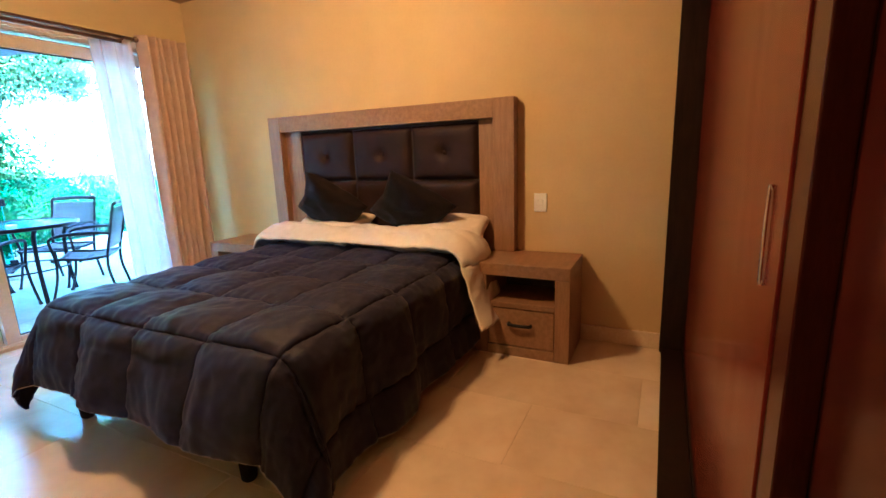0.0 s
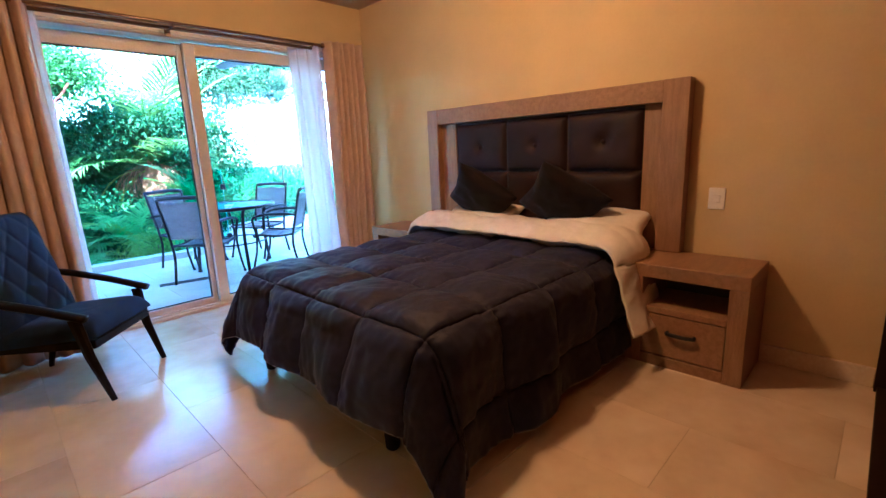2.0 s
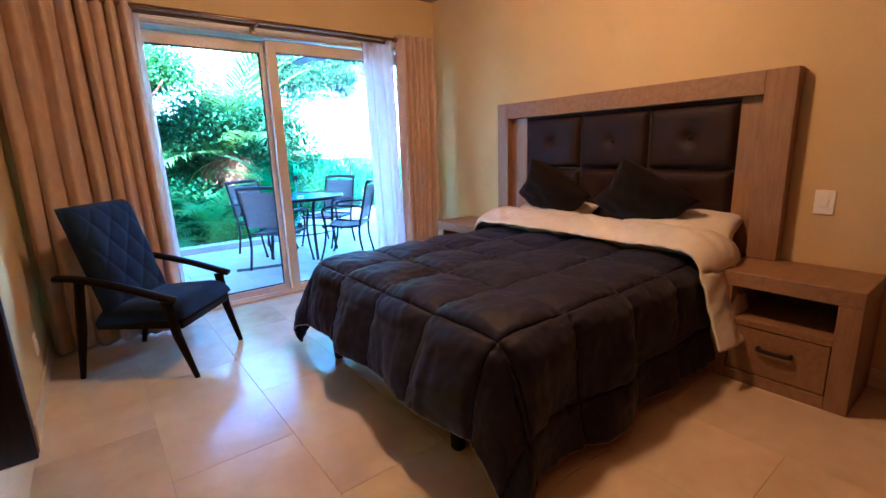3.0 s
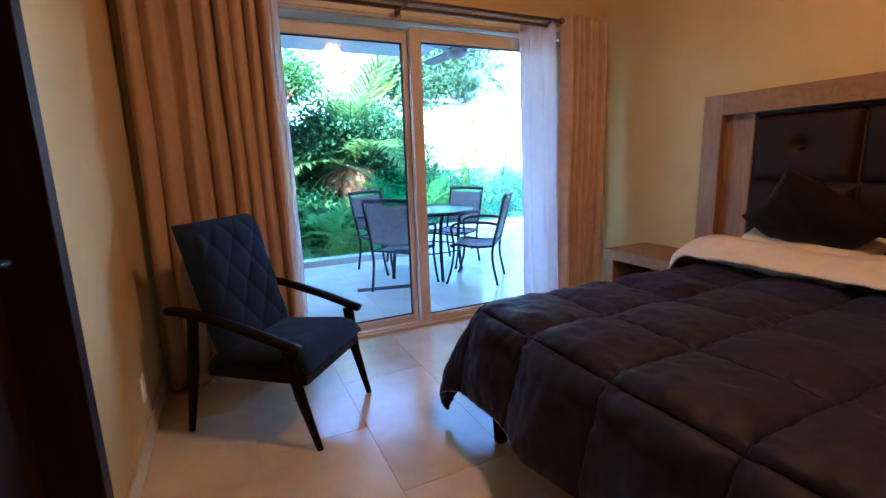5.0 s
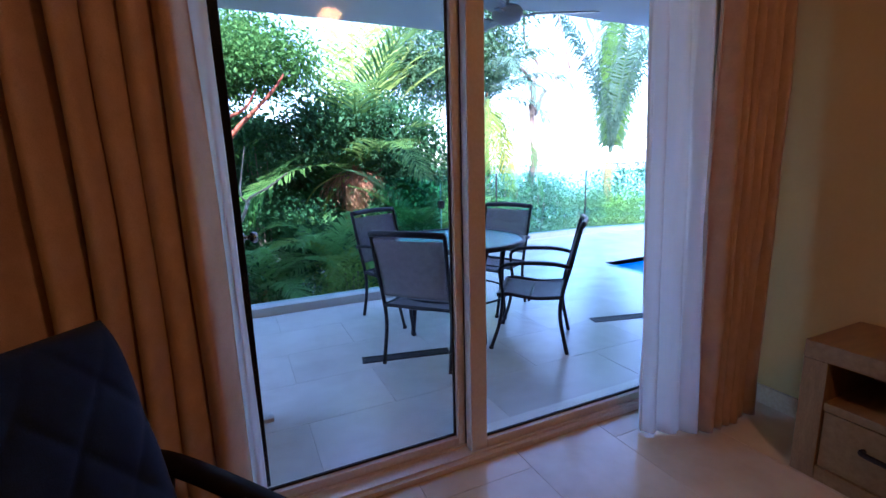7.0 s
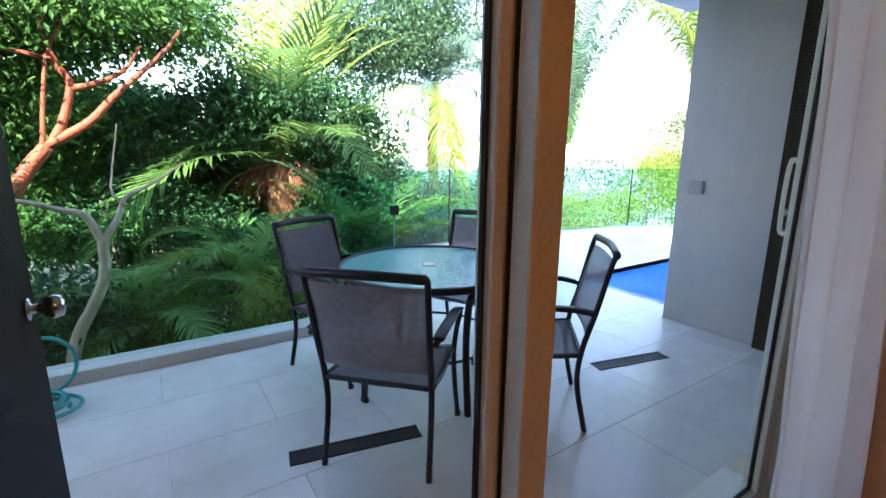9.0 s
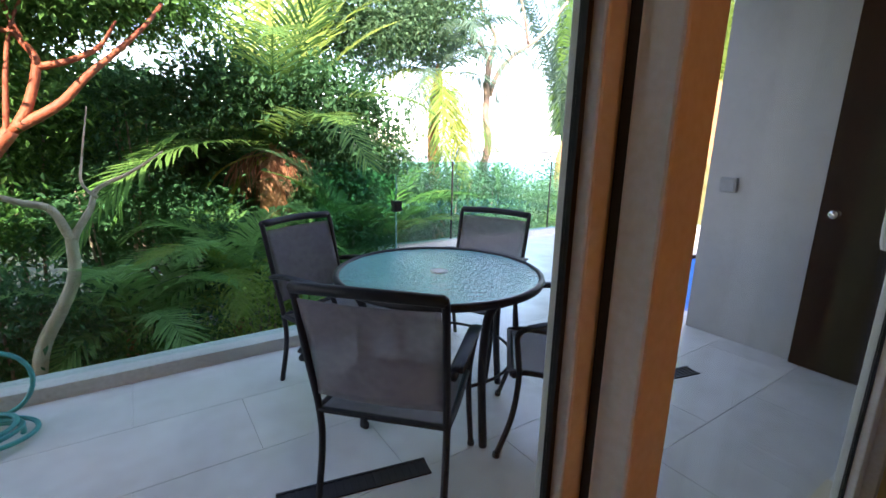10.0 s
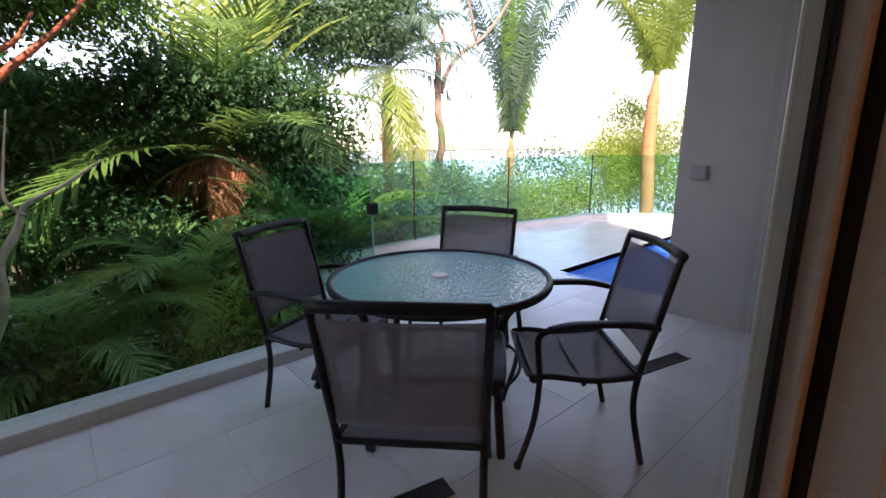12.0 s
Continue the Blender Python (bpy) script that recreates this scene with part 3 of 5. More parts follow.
# ---- nightstands ----
def nightstand(m, label):
    """Front faces -x, origin at floor under its south front corner, 0.58 wide."""
    ns = thing("nightstand", m, label, "nightstand", "nightstands")
    part("top", box(0, 0.41, 0, 0.58, 0.497, 0.57, 0.004), WOOD, ns)
    part("side_panel", box(0.001, 0.41, 0.001, 0.085, 0, 0.496, 0.003), WOODUP, ns)
    part("side_panel", box(0.001, 0.41, 0.495, 0.579, 0, 0.496, 0.003), WOODUP, ns)
    part("bottom_rail", box(0.002, 0.40, 0.086, 0.494, 0.0, 0.06, 0.003), WOOD, ns)
    part("shelf", box(0.004, 0.40, 0.086, 0.494, 0.302, 0.336, 0.003), WOOD, ns)
    part("back_panel", box(0.385, 0.4, 0.086, 0.494, 0.06, 0.496), NICHE, ns, "niche back board with the recess shade in its colour")
    dr = part("drawer", box(0.008, 0.37, 0.09, 0.49, 0.065, 0.297, 0.003), WOOD, ns)
    part("drawer_handle", tube(bent([(0.008, 0.225, 0.205), (-0.014, 0.228, 0.205), (-0.018, 0.29, 0.203), (-0.014, 0.352, 0.205), (0.008, 0.355, 0.205)], 5), 0.009, 8, 1.2), IRON, dr, "black bow handle")
    return ns


nightstand(pose(2.072, 0.565, 0), "greyed oak nightstand with open niche and one drawer")
nightstand(pose(2.072, 2.915, 0), "greyed oak nightstand half hidden behind the bed")

sw = thing("light_switch", pose(2.5, 0.84, 0.888), "white rocker light switch on the bed wall", "light switch")
part("plate", box(-0.008, 0, -0.041, 0.041, -0.06, 0.06, 0.003), PLASTIC, sw)
part("rocker", box(-0.013, -0.008, -0.018, 0.018, -0.022, 0.018, 0.003), PLASTIC, sw, "white rocker")
out = thing("wall_outlet", pose(X0, 3.36, 0.27), "white wall outlet low behind the armchair", "outlet")
part("plate", box(0, 0.008, -0.038, 0.038, -0.058, 0.058, 0.003), PLASTIC, out)
part("socket", box(0.008, 0.012, -0.018, 0.018, -0.03, 0.03, 0.002), PLASTIC, out)

for lx, ly, watts in LAMP_SPOTS:
    lamp = thing("ceiling_lamp", pose(lx, ly, ZC), "small round ceiling lamp with warm bulb", "ceiling lamp", "ceiling lamps")
    part("rim", lathe([(0.0701, -0.012), (0.09, -0.012), (0.09, 0.0), (0.0701, 0.0)], 28), PVC, lamp, "white rim", True)

# ---- curtain rods and curtains ----
rod = thing("curtain_rod", pose(0, 0, 0), "double bronze curtain rod above the glass door", "curtain rod")
for y, z, xe in ((3.87, 2.165, 1.965), (3.95, 2.15, 1.9)):
    part("rod", tube([(-0.7, y, z), (xe, y, z)], 0.0125, 12), ROD, rod, "", True)
for xe in (1.965, -0.7):
    bm = bmesh.new()
    bmesh.ops.create_uvsphere(bm, u_segments=14, v_segments=10, radius=0.021)
    bmesh.ops.translate(bm, verts=bm.verts, vec=(xe, 3.87, 2.165))
    part("finial", bm, ROD, rod, "round bronze finial", True)
for bx in (0.78, 1.86, -0.66):
    bm = tube([(bx, 3.86, 2.147), (bx, YN, 2.147)], 0.008)
    add_box(bm, bx - 0.02, bx + 0.02, YN - 0.006, YN, 2.11, 2.18, 0.002)
    tube([(bx, 3.87, 2.145), (bx, 3.85, 2.165)], 0.008, 8, 1, bm)
    part("bracket", bm, ROD, rod)


def curtain(name, x0t, x1t, x0b, x1b, yc, folds, amp, ztop, zbot, material, label, lean=0.0, seed=0.0, twist=0.0, skew=0.0):
    """A hanging curtain: folds gather at the top and loosen downwards."""
    def place(s, t):
        z = ztop + (zbot - ztop) * t
        k = t * t * (3 - 2 * t)
        x = (x0t + (x1t - x0t) * s) * (1 - k) + (x0b + (x1b - x0b) * s) * k
        ph = 2 * math.pi * folds * (s + 0.045 * math.sin(7 * s + seed) + 0.02 * t * noise.noise(Vector((s * 4, t, seed))))
        a = amp * (0.75 + 0.8 * noise.noise(Vector((s * 9, t * 1.2, seed))))
        y = yc + lean * t + skew * (1 - s) + a * math.sin(ph) + 0.25 * a * math.sin(2 * ph + 1.3 + 2 * t)
        x += 0.35 * amp * math.cos(ph) * (0.6 + 0.4 * t) + twist * math.sin(math.pi * t) * (s - 0.5) + 0.012 * noise.noise(Vector((s * 9, t * 3, seed + 4)))
        return Vector((x, y + 0.008 * noise.noise(Vector((s * 14, t * 6, seed))), z))
    ob = part(name, grid(int(folds * 22) + 2, 40, place), material, None, "", True)
    tagged(ob, label, "curtain", "curtains")
    return thicken(ob, 0.003)


curtain("curtain", -0.69, 0.02, -0.71, 0.045, 3.88, 8, 0.05, 2.21, 0.015, DRAPE, "beige blackout drape gathered beside the glass door", seed=1.0)
curtain("curtain", 1.98, 2.36, 1.93, 2.33, 3.88, 6, 0.05, 2.21, 0.015, DRAPE, "beige blackout drape gathered next to the bed wall", -0.06, 3.0)
curtain("sheer_curtain", 1.72, 1.95, 1.70, 1.93, 3.93, 3, 0.03, 2.17, 0.012, SHEER, "white sheer curtain pushed aside at the glass door", -0.1, 5.0, skew=0.12)
curtain("sheer_curtain", -0.06, 0.05, -0.03, 0.06, 3.97, 2, 0.02, 2.16, 0.012, SHEER, "narrow strip of white sheer behind the drape", 0.0, 7.0)


# ---- armchair ----
arm = thing("armchair", pose(-0.163, 3.367, 0, 0, 0, -130.4), "navy velvet armchair with black wooden frame", "armchair")
# local: y points to the front, x to the sitter's right
def cushion(w, l, t, rnd, quilted):
    def place(s, q):
        a, b = 2 * s - 1, 2 * q - 1
        e = (max(0, 1 - abs(a) ** 8) * max(0, 1 - abs(b) ** 8)) ** 0.5
        z = t * e
        if quilted:
            c1, c2 = a * w / 2 / 0.15 + b * l / 2 / 0.22, a * w / 2 / 0.15 - b * l / 2 / 0.22
            z *= 0.86 + 0.14 * (abs(math.sin(math.pi * c1)) * abs(math.sin(math.pi * c2))) ** 0.25
        return Vector((a * w / 2, b * l / 2, z + 0.002 * noise.noise(Vector((a * 4, b * 4, t)))))
    bm = grid(80, 80, place)
    g2 = grid(12, 12, lambda s, q: Vector(((2 * s - 1) * w / 2, (2 * q - 1) * l / 2, 0)))
    me = bpy.data.meshes.new("tmp")
    g2.to_mesh(me)
    g2.free()
    bm.from_mesh(me)
    bpy.data.meshes.remove(me)
    return bm


seat = part("seat", cushion(0.52, 0.52, 0.1, 0.03, False), VELVET, arm, "navy velvet seat cushion", True)
seat.matrix_basis = pose(0, 0.06, 0.335, 4, 0, 0)
back = part("backrest", cushion(0.49, 0.66, 0.085, 0.03, True), VELVET, arm, "navy velvet backrest quilted in diamonds", True)
back.matrix_basis = pose(0, -0.17, 0.665, -75, 0, 0) @ pose(0, 0, -0.045)
part("back_board", box(-0.225, 0.225, -0.012, 0.0, -0.32, 0.32, 0.005), BLACKLAC, arm).matrix_basis = pose(0, -0.218, 0.65, 15, 0, 0)
bm = box(-0.25, 0.25, -0.2, 0.3, 0.29, 0.335, 0.006)
part("seat_frame", bm, BLACKLAC, arm)
for sx in (-1, 1):
    part("front_leg", tube([(sx * 0.255, 0.34, 0.0), (sx * 0.262, 0.27, 0.25), (sx * 0.275, 0.24, 0.465)], [0.016, 0.027, 0.032], 8, 0.7), BLACKLAC, arm, "tapered black leg")
    part("rear_leg", tube([(sx * 0.255, -0.335, 0.0), (sx * 0.265, -0.27, 0.3), (sx * 0.275, -0.22, 0.58)], [0.016, 0.028, 0.027], 8, 0.7), BLACKLAC, arm, "tapered black leg")
    part("armrest", tube(bent([(sx * 0.28, -0.34, 0.6), (sx * 0.29, -0.2, 0.595), (sx * 0.29, 0.05, 0.54), (sx * 0.285, 0.3, 0.465)], 5), 0.032, 8, 0.6), BLACKLAC, arm, "sloping black wooden armrest", True)

# ---- terrace ----
TZ = -0.02
GROUTOUT = surface("pale_grout", (0.64, 0.6, 0.54), (0.72, 0.68, 0.61), 8, (0.8, 0.9), 0.2, 200)
bm = box(-6, 4.2, YO, 6.72, -0.35, TZ - 0.006)
add_box(bm, X1 + 0.2, 4.2, 4.216, YO, -0.35, TZ - 0.001)
structure("terrace_ground", bm, GROUTOUT, "mortar bed under the terrace tiles")
DECK_EDGE = [(2.02, 8.75), (5.7, 8.72), (7.5, 8.38), (8.45, 7.35), (8.45, 4.32)]


def slab(outline, z0, z1):
    """An upright prism over a flat outline."""
    bm = bmesh.new()
    low, top = [bm.verts.new((x, y, z0)) for x, y in outline], [bm.verts.new((x, y, z1)) for x, y in outline]
    n = len(outline)
    for k in range(n):
        bm.faces.new((low[k], low[(k + 1) % n], top[(k + 1) % n], top[k]))
    bm.faces.new(low[::-1])
    bm.faces.new(top)
    bmesh.ops.recalc_face_normals(bm, faces=bm.faces[:])
    return bm


structure("pool_deck", slab([(2.0, 6.72), (4.28, 6.72), (4.28, 6.82), (8.4, 6.82), (8.4, 7.4), *DECK_EDGE[2::-1]], -0.35, TZ - 0.006), GROUTOUT, "mortar bed under the pool deck tiles")
bm = box(-6, 2.08, 6.72, 6.9, -0.4, 0.06, 0.006)
add_box(bm, 1.96, 2.08, 6.9, 8.66, -0.4, 0.06, 0.006)
structure("curb", bm, CURB, "low plastered curb round the terrace")
bm = slab(DECK_EDGE + [(x + 0.15, y + 0.15) for x, y in DECK_EDGE[::-1]], -0.4, 0.06)
structure("curb", bm, CURB, "low plastered curb round the pool deck")
bm = box(-6, 2.05, YO, 6.68, 2.5, 2.78)
add_box(bm, 2.05, 4.35, 4.216, 5.9, 2.5, 2.78)
structure("terrace_roof", bm, SOFFIT, "pale concrete roof slab over the terrace")
# unseen wall, added only to keep the sun off deck and garden
structure("upper_facade", box(-12, 4.2, 4.0, 4.3, 2.902, 5.0), CONCRETE, "unseen upper wall added to shade the deck and garden")
structure("facade", box(-12, X0 - 0.2, YO - 0.3, YO, -0.3, 2.9), CONCRETE, "house front beside the bedroom")
structure("facade", box(DX1, 4.2, 4.204, 4.216, -0.3, 2.9), CONCRETE, "house front next to the glass door")
structure("concrete_wall", box(3.885, 4.14, 4.216, 5.565, -0.3, 3.3, 0.004), CONCRETE, "grey polished concrete side wall of the terrace")
bx = thing("outlet_box", pose(3.885, 5.41, 1.08), "small grey outlet box on the concrete wall", "outlet box")
part("box_body", box(-0.035, 0, -0.055, 0.055, -0.05, 0.05, 0.006), GREYBOX, bx)
part("lid", box(-0.042, -0.035, -0.045, 0.045, -0.04, 0.04, 0.003), GREYBOX, bx)

tdoor = thing("terrace_door", pose(0.04, 4.34, TZ), "black wooden door standing open on the terrace", "door")
part("door_leaf", box(0.0, 0.045, 0.02, 0.645, 0.02, 2.15, 0.004), BLACKWOOD, tdoor)
kb = lathe([(0.008, 0.0), (0.026, 0.003), (0.026, 0.008), (0.011, 0.012), (0.011, 0.03), (0.022, 0.036), (0.028, 0.05), (0.024, 0.066), (0.006, 0.072)], 20)
bmesh.ops.rotate(kb, verts=kb.verts, matrix=Matrix.Rotation(radians(90), 3, "Y"))
bmesh.ops.translate(kb, verts=kb.verts, vec=(0.045, 0.54, 0.985))
part("door_knob", kb, STEEL, tdoor, "round chrome door knob", True)
part("door_stop", box(0.0, 0.1, 0.56, 0.63, 0.0, 0.02, 0.003), PVC, tdoor, "white door stop")
sdoor = thing("terrace_door", pose(3.83, 4.34, TZ), "dark wooden door folded back against the concrete wall", "door")
part("door_leaf", box(0.0, 0.045, -0.1, 0.525, 0.004, 2.3, 0.004), BLACKWOOD, sdoor)
kb = lathe([(0.008, 0.0), (0.026, 0.003), (0.026, 0.008), (0.011, 0.012), (0.011, 0.03), (0.022, 0.036), (0.028, 0.05), (0.024, 0.066), (0.006, 0.072)], 20)
bmesh.ops.rotate(kb, verts=kb.verts, matrix=Matrix.Rotation(radians(-90), 3, "Y"))
bmesh.ops.translate(kb, verts=kb.verts, vec=(0.0, 0.44, 0.985))
part("door_knob", kb, STEEL, sdoor, "round chrome door knob", True)


def drain(x0, y0, x1, y1):
    ln = math.hypot(x1 - x0, y1 - y0)
    dr = thing("floor_drain", pose(x0, y0, TZ, 0, 0, math.degrees(math.atan2(y1 - y0, x1 - x0))), "black slotted linear floor drain", "drain", "floor drains")
    bm = box(0, ln, 0, 0.012, -0.004, 0.006, 0.002)
    add_box(bm, 0, ln, 0.088, 0.1, -0.004, 0.006, 0.002)
    add_box(bm, 0, ln, 0.012, 0.088, -0.004, 0.001)
    part("frame", bm, IRON, dr)
    n = int(ln / 0.03)
    me = None
    for k in range(n):
        x = (k + 0.5) * ln / n
        if me is None:
            me = mesh_of("bar", box(-0.007, 0.007, 0.012, 0.088, 0.001, 0.005, 0.001, 1), IRON)
        ob = new("bar", me)
        ob.parent = dr
        ob.location = (x, 0, 0)


drain(0.738, 5.36, 1.332, 5.235)
drain(2.63, 5.22, 3.18, 5.085)

# pool
structure("pool_basin", add_box(add_box(add_box(box(4.28, 8.4, YO, 6.82, -1.4, -1.3), 4.20, 4.28, YO, 6.82, -1.4, TZ - 0.001), 4.28, 8.4, 6.82, 6.9, -1.4, TZ - 0.008), 8.3, 8.4, YO, 6.82, -1.3, TZ), POOLTILE, "blue tiled pool basin")
pool = part("water", box(4.281, 8.299, YO + 0.01, 6.819, -1.29, -0.08), WATER)
tagged(pool, "clear blue pool water", "water", kind="structure")


def fence_panel(x0, y0, x1, y1, fence, h=1.03, glass=FENCEGLASS):
    d = Vector((x1 - x0, y1 - y0, 0))
    n = Vector((-d.y, d.x, 0)).normalized() * 0.006
    a, b = Vector((x0, y0, 0.055)) + d.normalized() * 0.006, Vector((x1, y1, 0.055)) - d.normalized() * 0.006
    bm = bmesh.new()
    q = [bm.verts.new(p + s * n + Vector((0, 0, z))) for z in (0, h) for p, s in ((a, -1), (b, -1), (b, 1), (a, 1))]
    for f in ((0, 1, 2, 3), (4, 5, 6, 7), (0, 1, 5, 4), (1, 2, 6, 5), (2, 3, 7, 6), (3, 0, 4, 7)):
        bm.faces.new([q[i] for i in f])
    bmesh.ops.recalc_face_normals(bm, faces=bm.faces[:])
    p = part("pane", bm, glass, fence, "greenish glass pane" if glass is FENCEGLASS else "clear glass pane")
    p.visible_shadow = False
    for q in (a,) if 6.83 < y0 < 7 else ():
        part("glass_edge", tube([q, q + Vector((0, 0, h))], 0.006, 4), GLASSEDGE, fence, "pale green polished glass edge")


GLASSEDGE = surface("polished_glass_edge", (0.08, 0.3, 0.25), (0.14, 0.4, 0.34), 6, (0.15, 0.3), 0.0, 50)
fence = thing("glass_fence", pose(0, 0, 0), "frameless glass fence standing on the terrace curb", "fence")
xs = [-5.6, -4.1, -2.6, -0.8, 2.0]
for a, b in zip(xs, xs[1:]):
    fence_panel(a, 6.82, b, 6.82, fence, glass=CLEARGLASS)
fence_panel(2.02, 6.84, 2.02, 8.78, fence)
corners = [(2.05, 8.83), (3.9, 8.815), (5.73, 8.8), (7.55, 8.47), (8.53, 7.4), (8.53, 5.3)]
for (xa, ya), (xb, yb) in zip(corners, corners[1:]):
    fence_panel(xa, ya, xb, yb, fence)
part("clamp", box(1.985, 2.045, 6.80, 6.86, 0.82, 0.9, 0.006), IRON, fence, "black glass clamp")
part("clamp", box(1.985, 2.045, 6.80, 6.86, 0.12, 0.2, 0.006), IRON, fence, "black glass clamp")
for px, py in corners[1:4]:
    part("post", tube([(px, py, 0.055), (px, py, 1.09)], 0.012), IRON, fence, "slim dark post")

# ceiling fan of the terrace
fan = thing("ceiling_fan", pose(2.0, 5.55, 2.5), "grey ceiling fan at rest under the terrace roof", "ceiling fan")
part("canopy", lathe([(0.055, 0.0), (0.06, -0.02), (0.045, -0.045), (0.016, -0.055)], 24), GREYBOX, fan, "", True)
part("downrod", lathe([(0.012, -0.05), (0.012, -0.12)], 12), GREYBOX, fan, "", True)
part("motor_housing", lathe([(0.03, -0.11), (0.09, -0.125), (0.112, -0.15), (0.112, -0.185), (0.09, -0.215), (0.05, -0.235), (0.02, -0.24)], 32), GREYBOX, fan, "rounded grey motor housing", True)
for k in range(3):
    def blade_at(s, t):
        w = 0.048 + 0.022 * math.sin(math.pi * min(1.0, 0.15 + 0.7 * s)) - 0.03 * max(0.0, s - 0.9) * 10 * max(0.0, s - 0.9) * 10
        q = (2 * t - 1) * w
        return Vector((0.16 + 0.5 * s, q, -0.172 + 0.2 * q))
    bl = thicken(part("blade", grid(16, 7, blade_at), GREYBOX, fan, "grey fan blade", True), 0.008)
    bl.matrix_basis = pose(0, 0, 0, 0, 0, -25 + 120 * k)
    part("blade_iron", box(0.085, 0.2, -0.02, 0.02, -0.184, -0.176, 0.002), GREYBOX, bl, "metal blade bracket")

# hose
hs = thing("garden_hose", pose(-0.26, 6.43, TZ), "teal garden hose coiled on the terrace floor", "hose")
pts = []
for k in range(150):
    a = k * 0.16
    r = 0.15 + 0.03 * math.sin(a * 0.31)
    pts.append((r * math.cos(a) + 0.03 * math.sin(a * 0.17), r * 0.8 * math.sin(a), 0.014 + 0.012 * (k / 24) + 0.006 * math.sin(a * 1.7)))
part("coil", tube(pts, 0.011, 7), HOSE, hs, "", True)
lp = [(0.02 + 0.17 * math.cos(a), 0.14 + 0.02 * math.sin(2 * a), 0.21 + 0.16 * math.sin(a)) for a in [2 * math.pi * k / 28 for k in range(28)]]
part("loop", tube(lp, 0.011, 7, closed=True), HOSE, hs, "hose loop leaning on the curb", True)

# ---- patio set ----
table = thing("patio_table", pose(1.635, 5.67, TZ), "round patio table with rippled glass top", "table")
part("glass_top", lathe([(0.485, 0.714), (0.486, 0.722), (0.04, 0.722), (0.039, 0.714)], 64), TABLEGLASS, table, "rippled teal glass top")
ring = [(0.497 * math.cos(a), 0.497 * math.sin(a), 0.714) for a in [2 * math.pi * k / 64 for k in range(64)]]
part("rim", tube(ring, 0.016, 8, 1.2, closed=True), IRON, table, "black metal rim", True)
part("hub", lathe([(0.03, 0.69), (0.042, 0.712), (0.042, 0.725), (0.026, 0.728), (0.012, 0.724)], 24), PLASTIC, table, "white plastic umbrella-hole cap", True)
for k in range(4):
    a = radians(-92 + 90 * k)
    c, s = math.cos(a), math.sin(a)
    part("leg", tube(bent([(0.41 * c, 0.41 * s, 0.0), (0.38 * c, 0.38 * s, 0.35), (0.40 * c, 0.40 * s, 0.6), (0.455 * c, 0.455 * s, 0.7)], 5), 0.019, 8), IRON, table, "black tubular leg", True)
part("brace", tube([(0.38 * math.cos(a), 0.38 * math.sin(a), 0.3) for a in [2 * math.pi * k / 40 for k in range(40)]], 0.008, 6, closed=True), IRON, table, "", True)


def patio_chair(m):
    """Local: y to the front, origin on the floor between the rear feet."""
    ch = thing("patio_chair", m, "black metal patio chair with taupe mesh sling", "chair", "chairs round the patio table")
    for sx in (-1, 1):
        up = bent([(sx * 0.235, -0.02, 0.0), (sx * 0.232, 0.03, 0.25), (sx * 0.235, 0.02, 0.42), (sx * 0.24, -0.03, 0.62), (sx * 0.245, -0.085, 0.86), (sx * 0.243, -0.105, 0.9)], 5)
        part("back_post", tube(up, 0.0135, 8), IRON, ch, "", True)
        fr = bent([(sx * 0.262, -0.03, 0.615), (sx * 0.272, 0.1, 0.635), (sx * 0.275, 0.33, 0.63), (sx * 0.272, 0.43, 0.595), (sx * 0.255, 0.43, 0.5), (sx * 0.245, 0.42, 0.38), (sx * 0.25, 0.44, 0.2), (sx * 0.255, 0.5, 0.0)], 5)
        leg = part("armrest_leg", tube(fr, 0.0125, 8), IRON, ch, "arm bar bending down into the front leg", True)
        part("armrest", tube(bent([(sx * 0.266, -0.01, 0.628), (sx * 0.274, 0.1, 0.645), (sx * 0.276, 0.3, 0.643), (sx * 0.274, 0.4, 0.62)], 4), 0.025, 8, 0.3), IRON, ch, "flat black armrest", True)
        part("seat_rail", tube(bent([(sx * 0.236, 0.02, 0.40), (sx * 0.238, 0.2, 0.385), (sx * 0.238, 0.38, 0.405), (sx * 0.238, 0.46, 0.395)], 5), 0.013, 8), IRON, ch, "", True)
        part("rubber_foot", lathe([(0.016, 0.0), (0.017, 0.02)], 10), RUBBER, leg).location = (sx * 0.255, 0.498, 0.0)
    part("top_rail", tube(bent([(-0.245, -0.1, 0.893), (0, -0.12, 0.9), (0.245, -0.1, 0.893)], 6), 0.017, 8, 1.2), IRON, ch, "", True)
    part("rear_rail", tube([(-0.235, 0.02, 0.40), (0.235, 0.02, 0.40)], 0.012), IRON, ch)
    part("front_rail", tube([(-0.238, 0.44, 0.385), (0.238, 0.44, 0.385)], 0.012), IRON, ch)
    part("cross_bar", tube([(-0.24, 0.24, 0.37), (0.24, 0.24, 0.37)], 0.01), IRON, ch)
    thicken(part("back_sling", grid(14, 14, lambda s, t: Vector(((2 * s - 1) * 0.232, 0.005 - 0.098 * t ** 1.3 - 0.018 * math.sin(math.pi * s), 0.472 + 0.383 * t))), SLING, ch, "taupe mesh back", True), 0.003)
    thicken(part("seat_sling", grid(14, 14, lambda s, t: Vector(((2 * s - 1) * 0.232, 0.02 + 0.45 * t, 0.405 - 0.02 * math.sin(math.pi * t) - 0.02 * math.sin(math.pi * s) - 0.03 * max(0, t - 0.9) * 10 * (t - 0.9)))), SLING, ch, "taupe mesh seat", True), 0.003)
    return ch


